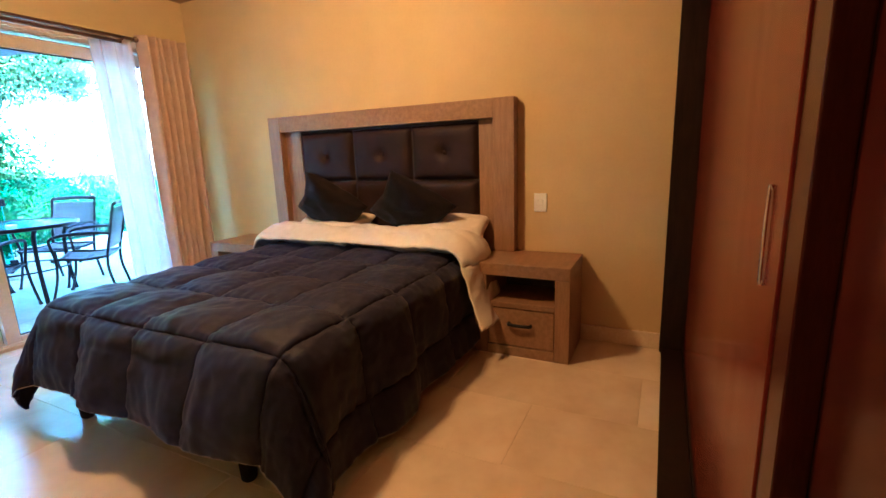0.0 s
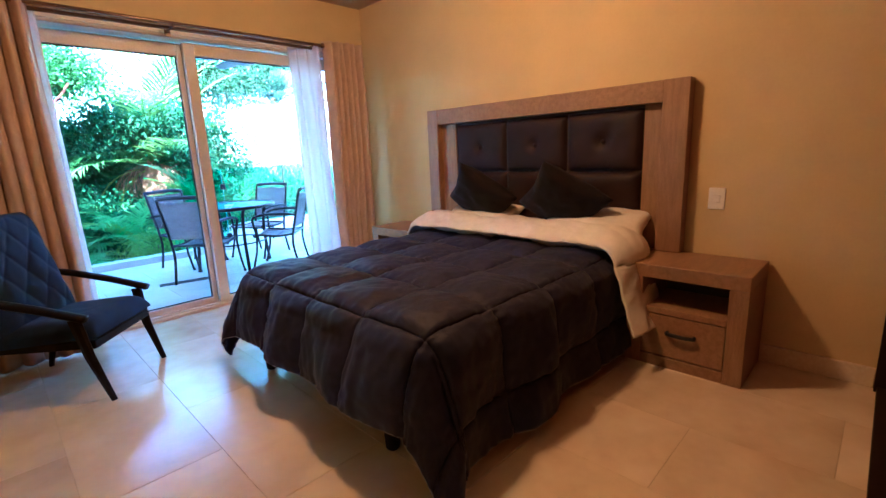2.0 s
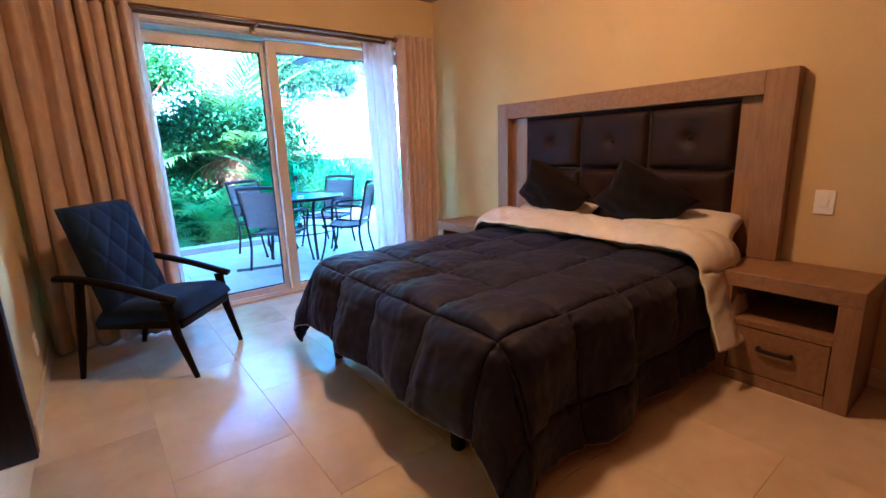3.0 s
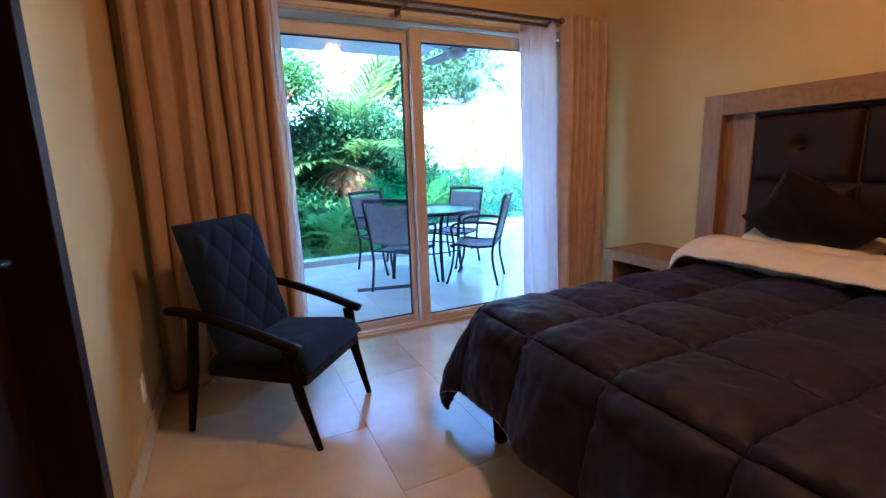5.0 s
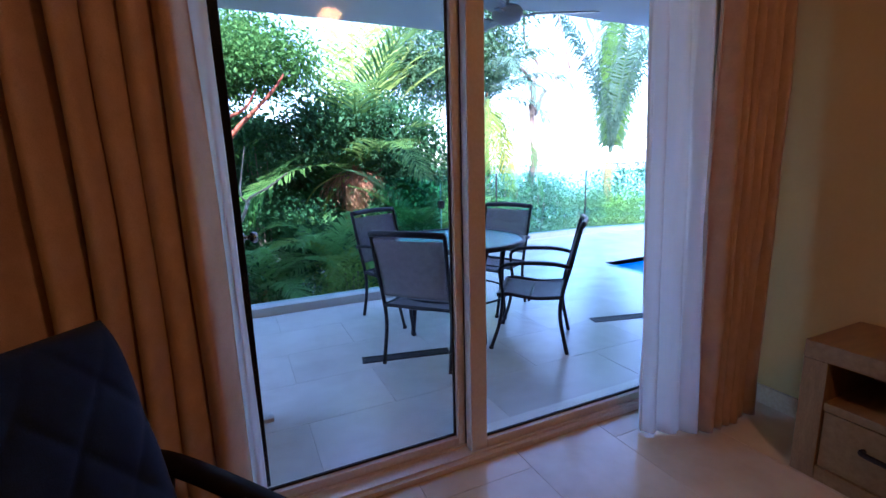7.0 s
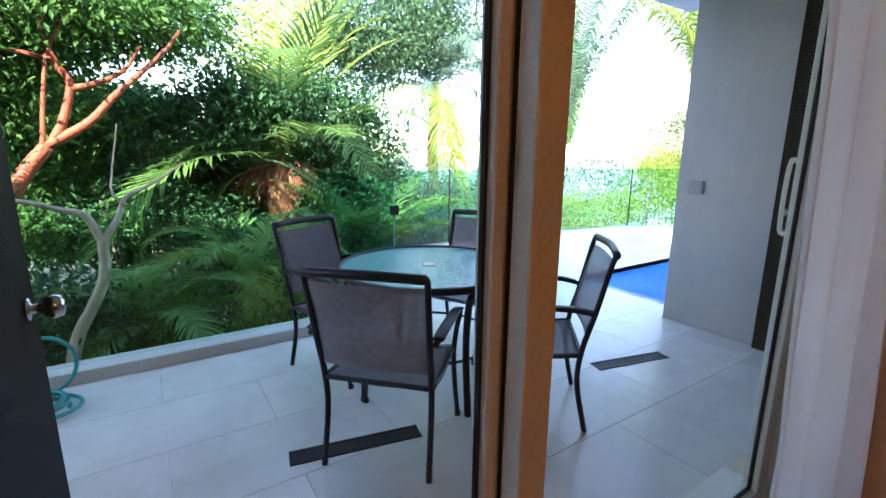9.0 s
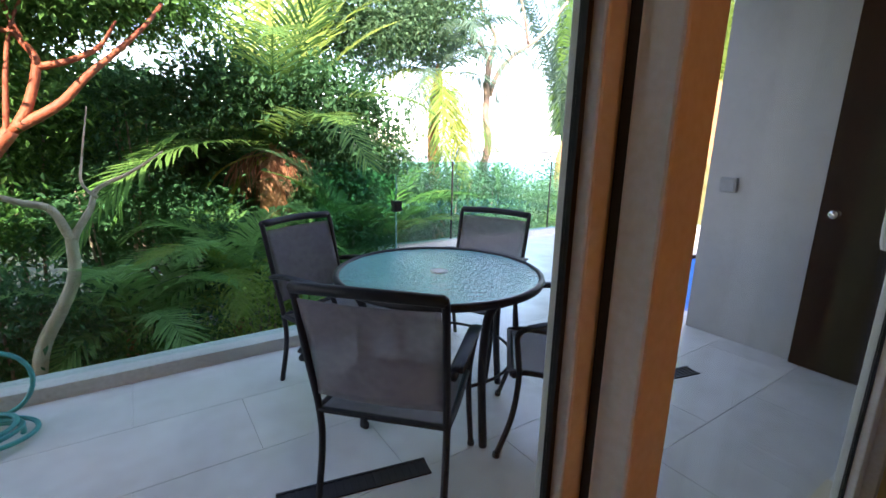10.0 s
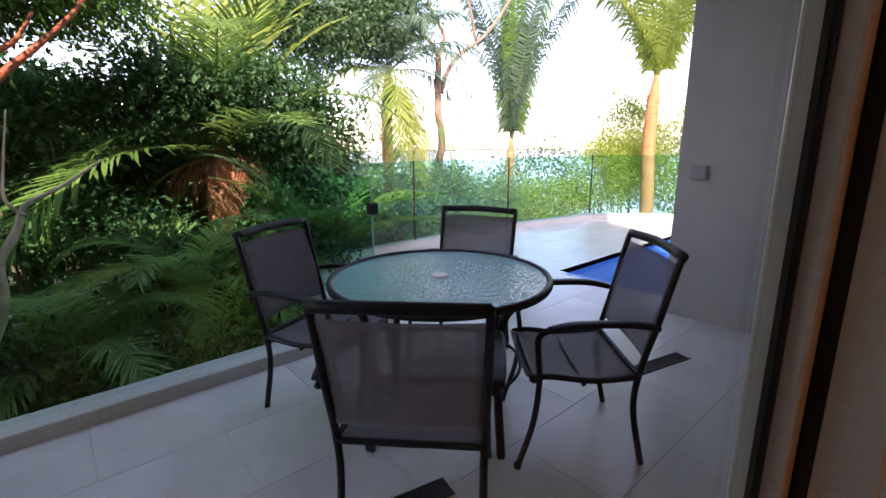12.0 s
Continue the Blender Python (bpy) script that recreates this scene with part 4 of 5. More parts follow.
def chair_pose(xm, ym, fx, fy):
    """From the middle of the back's top rail and the facing direction."""
    d = math.hypot(fx, fy)
    fx, fy = fx / d, fy / d
    return pose(xm + 0.1 * fx, ym + 0.1 * fy, TZ, 0, 0, math.degrees(math.atan2(-fx, fy)))


CHAIRS = [(0.975, 5.07, 0.72, 0.69), (1.19, 6.5, 0.43, -0.9), (2.243, 4.97, -0.75, 0.66), (2.43, 6.2, -0.9, -0.43)]
first = patio_chair(chair_pose(*CHAIRS[0]))
for c in CHAIRS[1:]:
    copy_thing(first, chair_pose(*c))


# ---- vegetation ----
def ground_at(s, t):
    x, y = (2 * s - 1) ** 3 * 900, (2 * t - 1) ** 3 * 900
    k = max(0.0, min(1.0, (math.hypot(x, y) - 20) / 50))
    return Vector((x, y, -1.85 - 11 * k * k * (3 - 2 * k)))


structure("ground", grid(90, 90, ground_at), EARTH, "dark jungle ground falling away from the house")


# assumed sea, added to mirror sky and brighten the band under the horizon
SEA = surface("assumed_sea", (0.16, 0.22, 0.25), (0.22, 0.28, 0.31), 0.02, (0.2, 0.3), 0.0, 0.5)
sea = part("water", grid(2, 60, lambda s, t: Vector(((60 + 840 * s) * math.cos(radians(-60 + 240 * t)), (60 + 840 * s) * math.sin(radians(-60 + 240 * t)), -11.6))), SEA)
tagged(sea, "assumed sea sheet mirroring the pale sky beyond the trees", "water", kind="structure")


def leaf_mesh(name, rng, blobs, n, size, material, parent, clump=0.16, label="", droop=0.3):
    """A crown of many small pointed leaves, gathered in clumps inside the given ellipsoids (x, y, z, rx, ry, rz)."""
    b = np.array(blobs, float)
    n, size = int(1.9 * n), 0.74 * size
    wt = (b[:, 3] * b[:, 4] * b[:, 5]) ** 0.67
    per = 12
    m = max(1, n // per)
    pick = rng.choice(len(b), m, p=wt / wt.sum())
    d = rng.normal(size=(m, 3))
    d /= np.linalg.norm(d, axis=1)[:, None]
    r = rng.uniform(0.35, 1.0, m) ** 0.5
    cen = b[pick, :3] + d * r[:, None] * b[pick, 3:] * rng.uniform(0.85, 1.12, (m, 1))
    c = np.repeat(cen, per, 0) + rng.normal(size=(m * per, 3)) * clump * np.array([1, 1, 0.7])
    k = len(c)
    ax = rng.normal(size=(k, 3)) + np.repeat(d, per, 0) * 0.8
    ax[:, 2] -= droop
    ax /= np.linalg.norm(ax, axis=1)[:, None]
    up = rng.normal(size=(k, 3)) * 0.5 + np.array([0, 0, 1.0])
    sd = np.cross(ax, up)
    sd /= np.linalg.norm(sd, axis=1)[:, None] + 1e-9
    nr = np.cross(sd, ax)
    ln = (size * rng.uniform(0.6, 1.4, k))[:, None]
    v = np.stack([c - ax * ln * 0.5, c + sd * ln * 0.24 + nr * ln * 0.06, c + ax * ln * 0.5 - nr * ln * 0.1, c - sd * ln * 0.24 + nr * ln * 0.06], 1).reshape(-1, 3)
    f = np.arange(k)[:, None] * 4
    faces = np.concatenate([f + np.array([[0, 1, 2]]), f + np.array([[0, 2, 3]])], 0)
    return pydata(name, v.tolist(), faces.tolist(), material, parent, label)


def frond_mesh(rng, length, elev, fall, leaf, pairs=42, keel=0.35, hang=0.35):
    """A feather palm leaf from the origin along +y: an arching rib with tapering leaflets on both sides."""
    verts, faces = [], []
    p, e = np.zeros(3), math.radians(elev)
    rib = []
    seg = pairs + 6
    for i in range(seg + 1):
        rib.append((p.copy(), e))
        p = p + np.array([0, math.cos(e), math.sin(e)]) * length / seg
        e -= math.radians(fall) / seg * (0.4 + 1.2 * i / seg)
    for i in range(seg):
        (a, _), (b, _) = rib[i], rib[i + 1]
        w = 0.014 * length * (1 - 0.85 * i / seg) * 0.6
        k = len(verts)
        for q in (a, b):
            verts += [q + np.array([-w, 0, 0]), q + np.array([0, 0, w]), q + np.array([w, 0, 0])]
        faces += [(k, k + 1, k + 4, k + 3), (k + 1, k + 2, k + 5, k + 4)]
    for i in range(5, seg):
        a, e = rib[i]
        s = (i - 5) / (seg - 5)
        ll = leaf * (0.35 + 0.65 * math.sin(math.pi * min(1, 0.12 + 0.88 * s) ** 0.8)) * rng.uniform(0.85, 1.1)
        along = np.array([0, math.cos(e), math.sin(e)])
        nrm = np.array([0, -math.sin(e), math.cos(e)])
        for sg in (-1, 1):
            ang = math.radians(rng.uniform(48, 62) - 22 * s)
            d = along * math.cos(ang) + np.array([sg, 0, 0]) * math.sin(ang) + nrm * keel * 0.5
            d /= np.linalg.norm(d)
            w = along * 0.0145 * length ** 0.5
            m1 = a + d * ll * 0.5 - np.array([0, 0, hang * ll * 0.12])
            t = a + d * ll * 0.95 - np.array([0, 0, hang * ll * rng.uniform(0.35, 0.7)])
            k = len(verts)
            verts += [a - w * 0.5, a + w * 0.5, m1 + w * 0.9, m1 - w * 0.9, t]
            faces += [(k, k + 1, k + 2, k + 3), (k + 3, k + 2, k + 4)]
    return [tuple(v) for v in verts], faces


def palm(rng, base, top, thick, fronds, label, length, leaf, material, dead=0, bark=None, fall=(60, 110), elev=(5, 78), extra=(), hang=0.35, pairs=42):
    """extra: fronds of their own, (azimuth, elevation, fall, length, material)."""
    t = thing("palm_tree", pose(*base), label, "palm")
    h = Vector(top) - Vector(base)
    pts = bent([(0, 0, 0), h * 0.35 + Vector((0.08, 0.02, 0)), h * 0.7 + Vector((-0.05, 0.03, 0)), h], 8)
    rad = [thick * (1.15 - 0.3 * i / len(pts)) * (1.06 if i % 2 else 0.97) * (1 if i < len(pts) - 3 else 0.8 - 0.22 * (i - len(pts) + 3)) for i in range(len(pts))]
    part("trunk", tube(pts, rad, 12), bark or PALMBARK, t, "ringed trunk", True)
    todo = [(360 * k * 0.382 + rng.uniform(-12, 12), elev[0] + (elev[1] - elev[0]) * ((k + 0.5) / fronds), rng.uniform(*fall), length * rng.uniform(0.85, 1.1), material) for k in range(fronds)]
    todo += list(extra)
    for az, el, fl, ln, mt in todo:
        v, f = frond_mesh(rng, ln, el, fl, leaf * ln / length, pairs, 0.35, hang)
        pydata("frond", v, f, mt, t).matrix_basis = Matrix.Translation(h * 0.96) @ pose(0, 0, 0, 0, 0, az)
    for k in range(dead):
        v, f = frond_mesh(rng, length * rng.uniform(0.2, 0.34), rng.uniform(-45, -5), rng.uniform(50, 85), leaf * 0.36, 12, 0.1, 1.6)
        pydata("dead_frond", v, f, DEADLEAF, t, "withered brown frond" if k == 0 else "").matrix_basis = Matrix.Translation(h - Vector((0, 0, 0.05))) @ pose(0, 0, 0, 0, 0, 360 * k / dead + rng.uniform(-10, 10))
    return t


def tree(rng, name, label, base, limbs, bark, blobs, n, size, material, clump=0.16):
    """limbs: lists of (x, y, z) from the base with start and end radius."""
    t = thing(name, pose(*base), label, "tree")
    o = Vector(base)
    for k, (pts, r0, r1) in enumerate(limbs):
        p = bent([Vector(q) - o for q in pts], 6)
        p = [q + Vector((noise.noise(q * 2.1), noise.noise(q * 2.3 + Vector((5, 0, 0))), 0)) * 0.03 * min(1, i) for i, q in enumerate(p)]
        part("trunk" if k == 0 else "limb", tube(p, [r0 + (r1 - r0) * i / (len(p) - 1) for i in range(len(p))], 9), bark, t, "", True)
    if n:
        leaf_mesh("crown", rng, [(b[0] - o.x, b[1] - o.y, b[2] - o.z, *b[3:]) for b in blobs], n, size, material, t, clump)
    return t


def shrub(rng, label, x, y, z, rx, ry, rz, n, size, material, clump=0.14):
    """A bush: a few stems from the ground and a ragged heap of leaves round its middle z."""
    t = thing("shrub", pose(x, y, -1.85), label, "shrub")
    bm = bmesh.new()
    for k in range(4):
        a, q = rng.uniform(0, 6.28), rng.uniform(0.2, 0.6)
        tube(bent([(0.06 * math.cos(a), 0.06 * math.sin(a), -0.1), (q * rx * 0.5 * math.cos(a), q * ry * 0.5 * math.sin(a), (z + 1.85) * 0.6), (q * rx * math.cos(a), q * ry * math.sin(a), z + 1.85 + rz * 0.5)], 4), [0.022 - 0.0016 * i for i in range(9)], 6, 1, bm)
    part("stems", bm, BARK, t)
    zc = z + 1.85
    blobs = [(0, 0, zc, rx, ry, rz)] + [(rng.uniform(-0.7, 0.7) * rx, rng.uniform(-0.6, 0.6) * ry, zc + rng.uniform(-0.5, 0.75) * rz, rx * rng.uniform(0.3, 0.55), ry * rng.uniform(0.3, 0.55), rz * rng.uniform(0.3, 0.55)) for _ in range(6)]
    leaf_mesh("foliage", rng, blobs, n, size, material, t, clump)
    return t


rng = np.random.default_rng(7)
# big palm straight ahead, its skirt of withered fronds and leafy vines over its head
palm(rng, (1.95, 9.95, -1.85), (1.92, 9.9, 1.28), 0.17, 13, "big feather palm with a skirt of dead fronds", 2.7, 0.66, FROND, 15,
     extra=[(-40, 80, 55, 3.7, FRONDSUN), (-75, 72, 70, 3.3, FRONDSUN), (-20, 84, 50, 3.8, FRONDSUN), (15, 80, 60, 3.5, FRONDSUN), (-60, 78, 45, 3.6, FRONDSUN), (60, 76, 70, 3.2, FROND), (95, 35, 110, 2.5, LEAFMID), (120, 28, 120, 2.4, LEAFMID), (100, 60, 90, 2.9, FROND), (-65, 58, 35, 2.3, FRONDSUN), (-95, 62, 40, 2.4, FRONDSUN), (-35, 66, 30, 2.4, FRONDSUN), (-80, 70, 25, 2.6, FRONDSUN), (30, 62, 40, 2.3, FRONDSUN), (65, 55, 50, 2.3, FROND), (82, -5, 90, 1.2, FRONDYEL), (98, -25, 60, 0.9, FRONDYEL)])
palm(rng, (4.85, 10.7, -1.85), (4.8, 10.6, 2.6), 0.1, 14, "slim palm with long drooping bluish fronds", 2.2, 0.5, FRONDBLUE, 0, fall=(95, 150), hang=0.9,
     extra=[(150, 5, 120, 2.4, FRONDSUN), (-150, -35, 60, 2.2, FROND), (180, -50, 40, 2.0, FRONDYEL), (100, 10, 120, 2.3, FRONDSUN), (-100, -50, 40, 2.2, FROND), (160, -55, 35, 2.2, FROND), (-170, -60, 30, 2.0, FROND)])
palm(rng, (9.15, 11.6, -1.85), (9.05, 11.6, 1.42), 0.11, 0, "palm beyond the pool with steep bluish fronds", 4.4, 0.72, FROND, 0, hang=1.9, pairs=60,
     extra=[(a, 88 - 3 * (k % 4), 10 + 13 * (k % 4), 4.6 - 0.3 * (k % 3), FRONDBLUE if k % 5 else FROND) for k, a in enumerate(range(8, 368, 26))])
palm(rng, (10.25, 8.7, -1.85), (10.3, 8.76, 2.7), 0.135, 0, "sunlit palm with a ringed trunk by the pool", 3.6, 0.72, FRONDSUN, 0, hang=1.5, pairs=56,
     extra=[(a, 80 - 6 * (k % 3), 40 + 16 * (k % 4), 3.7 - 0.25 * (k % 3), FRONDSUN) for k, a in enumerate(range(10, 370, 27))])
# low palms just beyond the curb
palm(rng, (1.18, 8.5, -1.85), (1.18, 8.45, 0.06), 0.06, 13, "low feathery palm beyond the curb", 1.35, 0.44, FRONDLIT, 0, fall=(70, 130), elev=(15, 80),
     extra=[(170, 40, 110, 1.1, FRONDSUN), (120, 55, 90, 1.1, FRONDSUN), (-130, 50, 100, 1.0, FROND)])
palm(rng, (0.3, 8.1, -1.85), (0.3, 8.05, -0.1), 0.05, 10, "low feathery palm beyond the curb", 1.1, 0.34, FRONDLIT, 0, fall=(70, 130), elev=(15, 75))
palm(rng, (2.9, 9.3, -1.85), (2.85, 9.25, -0.3), 0.07, 9, "young palm with upright fronds beside the glass fence", 1.7, 0.42, FROND, 0, fall=(40, 90), elev=(35, 82),
     extra=[(-100, 62, 80, 2.0, FROND), (-70, 72, 70, 2.1, FROND), (-140, 58, 90, 1.9, FROND), (-20, 76, 50, 2.2, LEAFBLUE), (150, 66, 80, 1.9, FROND), (100, 74, 60, 2.1, LEAFBLUE)])
palm(rng, (-1.2, 8.0, -1.85), (-1.2, 8.0, -0.1), 0.06, 8, "low feathery palm beyond the curb", 1.2, 0.36, FRONDLIT, 0, fall=(70, 130), elev=(15, 75))

# forked pale tree by the curb
tree(rng, "tree", "slender pale-barked tree forking low behind the glass", (-0.42, 7.55, -1.85),
     [([(-0.42, 7.55, -1.85), (-0.32, 7.58, -0.7), (-0.2, 7.6, -0.11), (-0.07, 7.6, 0.18), (0.03, 7.6, 0.43), (0.06, 7.6, 0.68)], 0.05, 0.034),
      ([(0.06, 7.6, 0.65), (0.18, 7.62, 0.84), (0.23, 7.64, 0.97), (0.4, 7.66, 1.07), (0.6, 7.7, 1.22)], 0.026, 0.006),
      ([(0.06, 7.6, 0.65), (-0.02, 7.6, 0.85), (-0.17, 7.6, 0.91), (-0.34, 7.6, 0.97), (-0.8, 7.6, 1.06)], 0.03, 0.012),
      ([(0.21, 7.63, 0.92), (0.15, 7.65, 1.02), (0.17, 7.7, 1.18), (0.22, 7.7, 1.5)], 0.012, 0.004)], PALEBARK,
     [(-0.9, 7.7, 1.2, 0.5, 0.4, 0.3)], 700, 0.06, LEAFMID)
# red-barked tree
tree(rng, "tree", "red peeling-bark tree with spreading limbs", (-1.25, 8.5, -1.85),
     [([(-1.25, 8.5, -1.85), (-1.05, 8.48, -0.3), (-0.69, 8.42, 0.62), (-0.43, 8.4, 1.12), (-0.28, 8.4, 1.34)], 0.085, 0.05),
      ([(-0.28, 8.4, 1.34), (0.01, 8.4, 1.54), (0.21, 8.4, 1.75), (0.47, 8.4, 2.01), (0.75, 8.45, 2.36)], 0.042, 0.014),
      ([(-0.27, 8.4, 1.33), (-0.17, 8.4, 1.51), (-0.07, 8.4, 1.81), (-0.13, 8.4, 1.95), (-0.2, 8.4, 2.01), (-0.5, 8.42, 2.06)], 0.038, 0.016),
      ([(-0.07, 8.4, 1.79), (0.12, 8.4, 1.85), (0.31, 8.4, 1.97), (0.42, 8.45, 2.18)], 0.028, 0.01),
      ([(-0.31, 8.38, 1.3), (-0.24, 8.38, 1.71), (-0.18, 8.4, 2.07), (-0.03, 8.4, 2.35)], 0.02, 0.009),
      ([(-0.13, 8.4, 1.95), (-0.2, 8.42, 2.2), (-0.15, 8.45, 2.5)], 0.02, 0.01)], REDBARK,
     [(-0.7, 8.7, 2.7, 0.9, 0.6, 0.5), (0.25, 8.9, 2.7, 0.6, 0.5, 0.35), (-1.6, 8.8, 2.4, 0.8, 0.6, 0.6), (-0.6, 9.2, 2.2, 0.8, 0.4, 0.35), (-0.15, 8.25, 2.5, 0.75, 0.3, 0.28), (-0.6, 8.9, 1.75, 0.6, 0.3, 0.4), (0.55, 9.2, 2.75, 0.55, 0.3, 0.4), (-0.1, 9.2, 2.45, 0.5, 0.3, 0.35), (-0.25, 8.8, 2.25, 0.6, 0.4, 0.28), (0.5, 8.95, 2.4, 0.5, 0.4, 0.25), (-0.9, 8.6, 2.15, 0.5, 0.4, 0.4), (0.9, 9.2, 2.6, 0.5, 0.4, 0.3)], 20000, 0.085, LEAFMID)
# branching tree beyond the fence
tree(rng, "tree", "grey-barked tree with a crooked crown beyond the fence", (5.9, 10.7, -1.85),
     [([(5.9, 10.7, -1.85), (5.9, 10.7, 0.6), (6.02, 10.7, 1.3), (5.93, 10.7, 2.1), (5.96, 10.7, 2.85)], 0.085, 0.055),
      ([(6.0, 10.7, 2.2), (6.35, 10.7, 2.8), (7.1, 10.7, 3.3), (7.9, 10.7, 4.1)], 0.05, 0.025),
      ([(5.96, 10.7, 2.8), (5.6, 10.65, 3.1), (5.3, 10.6, 3.0), (4.7, 10.5, 2.95)], 0.04, 0.015),
      ([(5.96, 10.7, 2.8), (6.1, 10.7, 3.2), (5.75, 10.7, 3.6), (5.7, 10.7, 4.4)], 0.04, 0.018),
      ([(6.9, 10.7, 3.2), (6.7, 10.7, 3.8), (6.5, 10.7, 4.6)], 0.03, 0.014),
      ([(5.6, 10.65, 3.08), (5.1, 10.6, 3.5), (4.6, 10.5, 3.7)], 0.028, 0.012)], BARK,
     [(3.6, 10.5, 3.3, 0.95, 0.7, 0.65), (4.5, 10.6, 3.9, 0.9, 0.7, 0.6), (5.3, 10.7, 4.5, 0.9, 0.7, 0.5), (2.9, 10.4, 2.9, 0.5, 0.5, 0.4), (5.0, 10.6, 3.3, 0.7, 0.5, 0.35), (3.5, 10.4, 2.75, 0.8, 0.5, 0.42), (4.3, 10.5, 3.05, 0.8, 0.5, 0.36)], 15000, 0.1, LEAFBLUE)
# leafy dark tree wrapped round the big palm
tree(rng, "tree", "dark leafy tree crowding round the palm", (2.2, 10.2, -1.85),
     [([(2.2, 10.2, -1.85), (2.15, 10.2, 0.2), (2.0, 10.1, 1.4), (1.8, 10.0, 2.0)], 0.07, 0.03),
      ([(2.1, 10.15, 0.9), (2.7, 10.0, 1.5), (3.1, 9.9, 1.8)], 0.04, 0.015)], BARK,
     [(1.75, 9.55, 1.95, 0.75, 0.4, 0.36), (2.45, 9.6, 1.75, 0.75, 0.5, 0.5), (3.0, 9.9, 1.3, 0.6, 0.5, 0.7), (1.2, 9.6, 1.75, 0.5, 0.4, 0.25), (2.6, 9.7, 0.7, 0.6, 0.4, 0.5)], 8500, 0.11, LEAFDARK)
tree(rng, "tree", "tall leafy tree closing the garden's edge", (-2.6, 10.5, -1.85),
     [([(-2.6, 10.5, -1.85), (-2.5, 10.5, 1.0), (-2.3, 10.4, 2.6)], 0.1, 0.05)], BARK,
     [(-2.4, 10.2, 2.6, 1.3, 0.8, 1.0), (-1.0, 10.4, 3.1, 1.2, 0.8, 0.7), (0.1, 10.6, 3.4, 0.8, 0.6, 0.4), (-1.3, 10.2, 1.7, 1.2, 0.7, 0.6)], 8500, 0.095, LEAFDARK)

for x, y, z, rx, ry, rz, n, size, mt in [
    (-0.6, 9.6, 1.35, 0.9, 0.5, 0.6, 3200, 0.09, LEAFMID), (0.45, 9.7, 1.45, 0.6, 0.5, 0.5, 2200, 0.08, LEAFDARK), (0.2, 9.3, 0.6, 1.0, 0.5, 0.45, 2600, 0.09, LEAFDARK),
    (-1.3, 8.9, 0.5, 0.9, 0.5, 0.7, 3000, 0.085, LEAFMID), (-2.4, 8.6, 0.3, 1.0, 0.7, 0.9, 3000, 0.1, LEAFMID),
    (1.55, 8.9, 0.1, 0.9, 0.4, 0.4, 2600, 0.08, LEAFDARK), (2.3, 8.8, -0.1, 0.6, 0.4, 0.7, 2400, 0.08, LEAFDARK),
    (1.25, 7.75, -0.12, 0.42, 0.3, 0.35, 1800, 0.055, LEAFSUN), (0.5, 7.7, -0.4, 0.5, 0.3, 0.35, 1500, 0.07, LEAFMID), (-0.4, 8.0, -0.15, 0.7, 0.4, 0.5, 2000, 0.075, LEAFDARK),
    (1.75, 7.9, -0.35, 0.4, 0.35, 0.5, 1300, 0.07, LEAFDARK), (-1.6, 7.8, -0.2, 0.7, 0.4, 0.6, 1900, 0.08, LEAFMID),
    (3.6, 9.8, 0.5, 0.7, 0.5, 0.7, 2400, 0.08, LEAFBLUE), (4.6, 9.9, 0.35, 0.8, 0.5, 0.75, 2600, 0.085, LEAFBLUE), (5.6, 10.1, 0.25, 0.8, 0.5, 0.7, 2400, 0.085, LEAFBLUE),
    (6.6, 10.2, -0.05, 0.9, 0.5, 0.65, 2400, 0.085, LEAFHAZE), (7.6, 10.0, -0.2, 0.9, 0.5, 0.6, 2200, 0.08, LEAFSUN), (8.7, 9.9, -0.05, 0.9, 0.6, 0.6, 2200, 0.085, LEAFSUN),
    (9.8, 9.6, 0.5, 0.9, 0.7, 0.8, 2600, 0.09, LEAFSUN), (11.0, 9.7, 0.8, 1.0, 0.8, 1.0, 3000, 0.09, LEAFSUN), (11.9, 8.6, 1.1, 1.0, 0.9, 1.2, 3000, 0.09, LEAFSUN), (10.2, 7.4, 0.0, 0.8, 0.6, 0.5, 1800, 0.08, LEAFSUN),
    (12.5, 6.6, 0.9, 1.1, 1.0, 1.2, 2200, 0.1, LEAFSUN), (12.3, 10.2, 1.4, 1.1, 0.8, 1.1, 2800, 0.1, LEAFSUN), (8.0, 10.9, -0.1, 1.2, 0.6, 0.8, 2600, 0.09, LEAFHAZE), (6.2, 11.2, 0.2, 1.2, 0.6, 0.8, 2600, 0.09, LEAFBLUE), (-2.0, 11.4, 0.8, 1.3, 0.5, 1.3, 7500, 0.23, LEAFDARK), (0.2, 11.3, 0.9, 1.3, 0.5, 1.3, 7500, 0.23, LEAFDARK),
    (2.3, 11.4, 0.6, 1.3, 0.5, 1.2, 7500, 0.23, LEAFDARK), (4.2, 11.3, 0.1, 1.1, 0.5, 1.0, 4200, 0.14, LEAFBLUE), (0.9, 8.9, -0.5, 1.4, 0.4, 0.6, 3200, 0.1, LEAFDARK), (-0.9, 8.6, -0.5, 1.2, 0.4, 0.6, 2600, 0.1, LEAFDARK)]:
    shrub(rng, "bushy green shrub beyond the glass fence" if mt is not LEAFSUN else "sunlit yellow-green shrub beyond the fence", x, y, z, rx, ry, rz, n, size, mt)

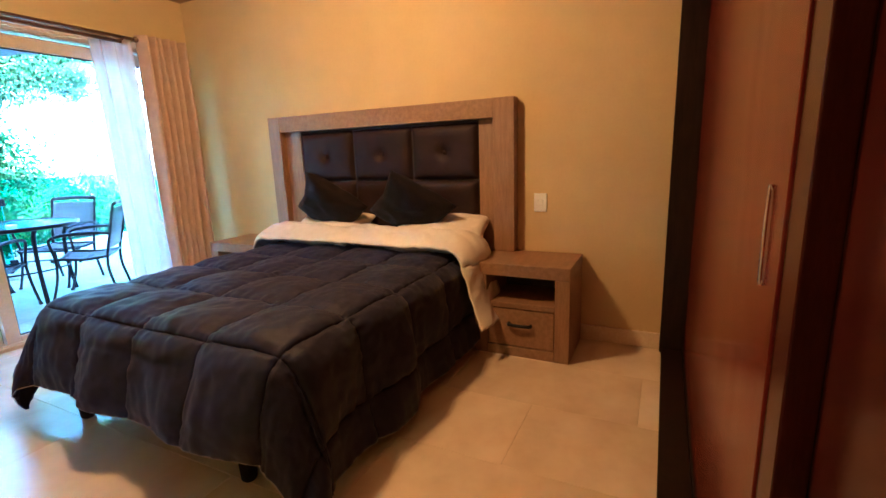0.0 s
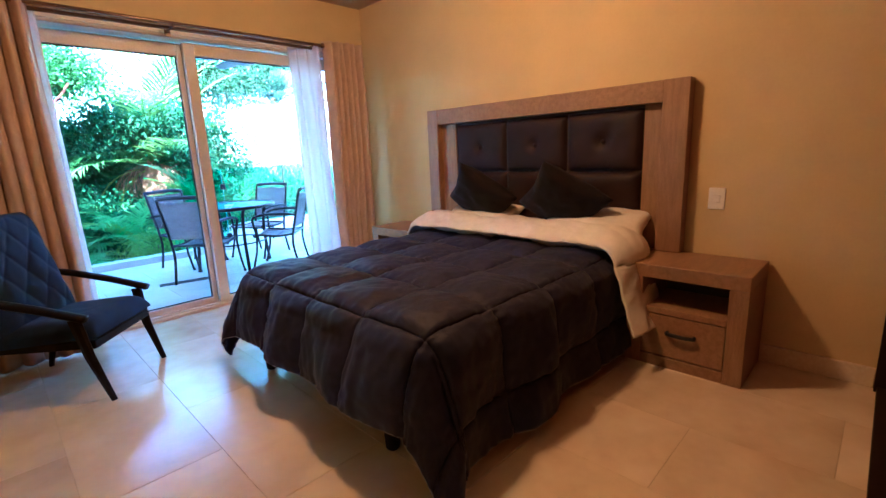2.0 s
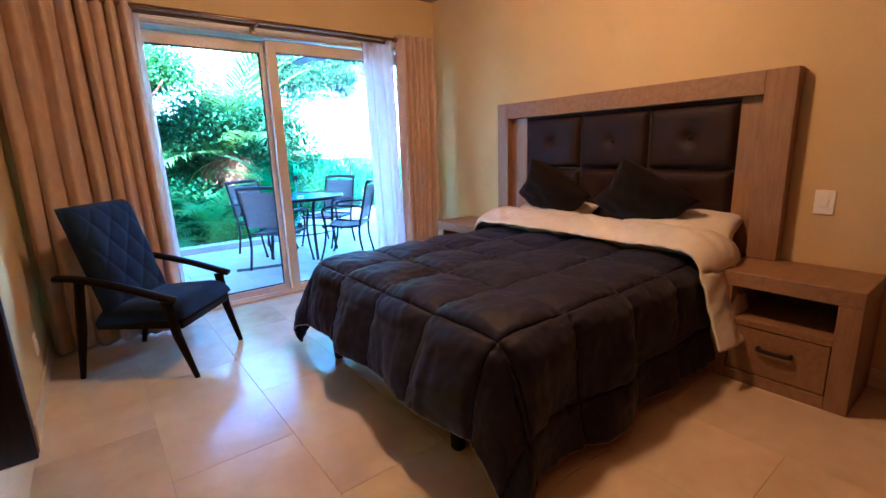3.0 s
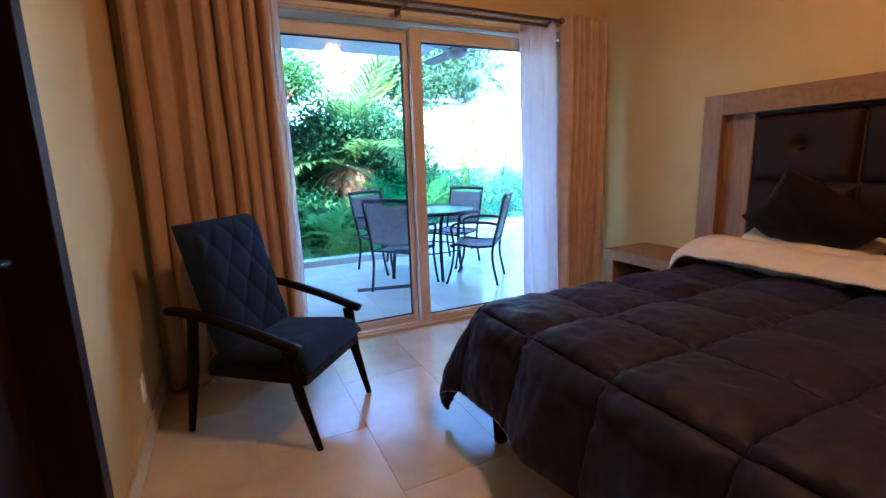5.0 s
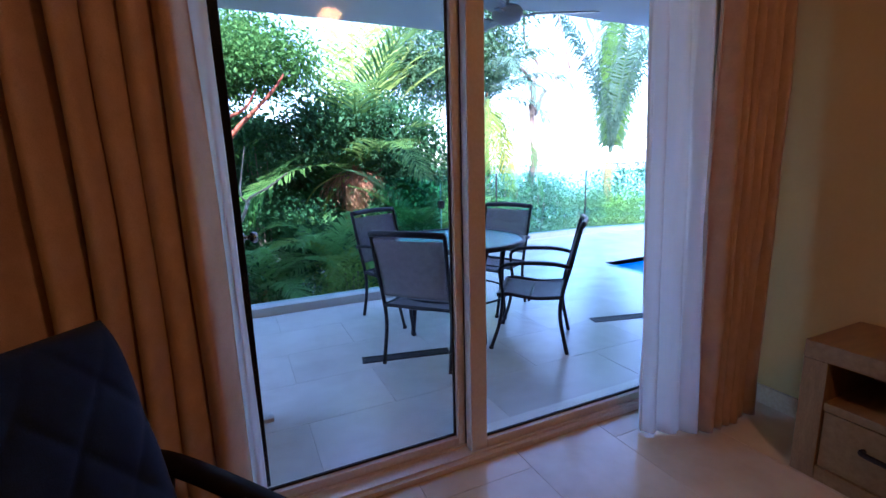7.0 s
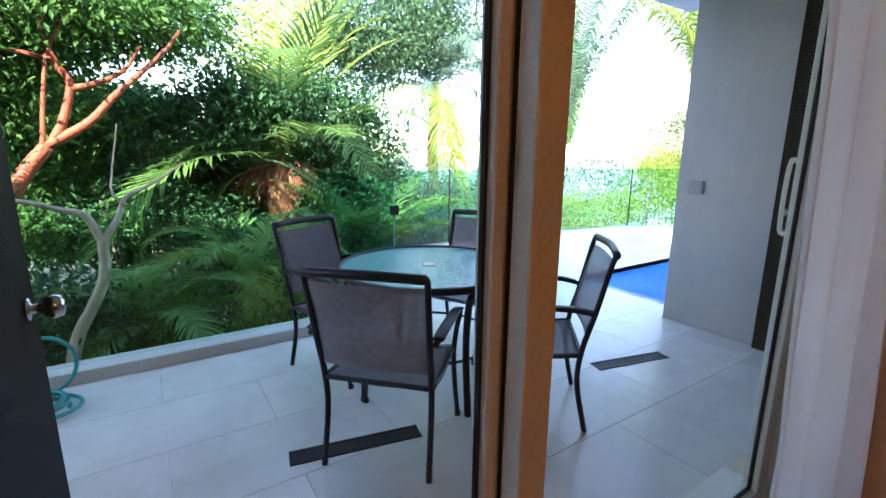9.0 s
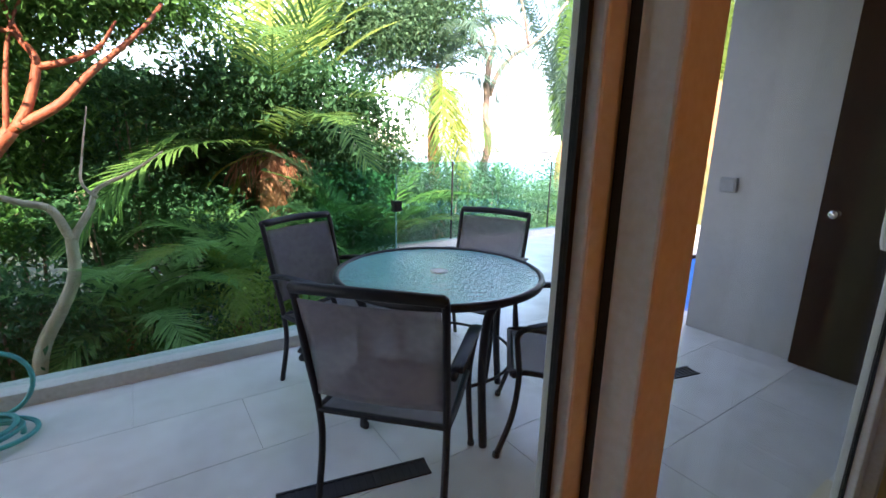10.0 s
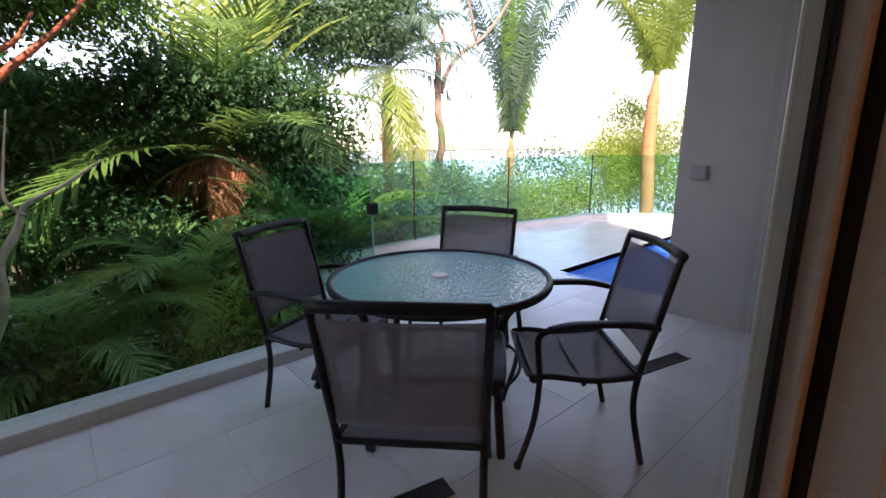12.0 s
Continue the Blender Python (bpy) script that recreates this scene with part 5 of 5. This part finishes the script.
for spots, n, mt, label in [
    ([(-6, 13.5, 1.2, 3, 1.2, 2.6), (-2.5, 13.2, 0.9, 2.6, 1.0, 2.0), (0.5, 13, 0.7, 2.4, 1.0, 1.6), (-7, 10, 1, 2, 2, 2.8)], 13000, LEAFDARK, "dense dark green woodland behind the garden"),
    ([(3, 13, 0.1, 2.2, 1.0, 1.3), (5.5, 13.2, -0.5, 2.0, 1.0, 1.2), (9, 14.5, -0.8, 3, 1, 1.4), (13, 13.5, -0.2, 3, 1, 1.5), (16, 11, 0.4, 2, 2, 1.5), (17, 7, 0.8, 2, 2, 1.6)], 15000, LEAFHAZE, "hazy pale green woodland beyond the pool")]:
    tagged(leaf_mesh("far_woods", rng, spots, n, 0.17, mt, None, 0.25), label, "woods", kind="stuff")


# ---- tiles ----
TILE_MESHES = {}


def lay_tiles(parent, x0, x1, y0, y1, z, tx, ty, ox, oy, material, along_y=True, gap=0.0016, thick=0.0055):
    """Running-bond tiles over a rectangle, cut at its edges; alike tiles share one mesh."""
    i0, i1 = math.floor((x0 - ox) / tx) - 1, math.ceil((x1 - ox) / tx) + 1
    j0, j1 = math.floor((y0 - oy) / ty) - 1, math.ceil((y1 - oy) / ty) + 1
    for i in range(i0, i1):
        for j in range(j0, j1):
            a, b = ox + i * tx, oy + j * ty
            if along_y:
                b += ty / 2 * (i % 2)
            else:
                a += tx / 2 * (j % 2)
            xa, xb, ya, yb = max(x0, a), min(x1, a + tx), max(y0, b), min(y1, b + ty)
            if xb - xa < 0.02 or yb - ya < 0.02 or (xb > 5.7 and yb > 8.72 - 0.19 * (xb - 5.7)) or (xb > 7.5 and yb > 8.38 - 1.08 * (xb - 7.5)):
                continue
            key = (round(xb - xa, 3), round(yb - ya, 3), material.name)
            if key not in TILE_MESHES:
                w, h = key[0] / 2 - gap / 2, key[1] / 2 - gap / 2
                TILE_MESHES[key] = mesh_of("tile", box(-w, w, -h, h, -thick, 0, 0.0012, 1), material)
            ob = new("tile", TILE_MESHES[key])
            ob.location = ((xa + xb) / 2, (ya + yb) / 2, z)
            ob.parent = parent


named = bpy.data.objects
lay_tiles(named["floor"], X0, X1, -1.6, 4.104, 0.0, 0.475, 0.95, 0.16, 2.55, FLOOR, gap=0.001)
lay_tiles(named["terrace_ground"], -2.4, 3.88, YO, 6.72, TZ, 0.96, 0.48, 0.3, YO, TERRACE, False)
lay_tiles(named["terrace_ground"], 3.88, 4.2, 5.57, 6.72, TZ, 0.96, 0.48, 0.3, YO, TERRACE, False)
lay_tiles(named["pool_deck"], 2.08, 4.28, 6.72, 8.735, TZ, 0.96, 0.48, 0.3, YO, TERRACE, False)
lay_tiles(named["pool_deck"], 4.28, 8.4, 6.82, 8.72, TZ, 0.96, 0.48, 0.3, YO, TERRACE, False)
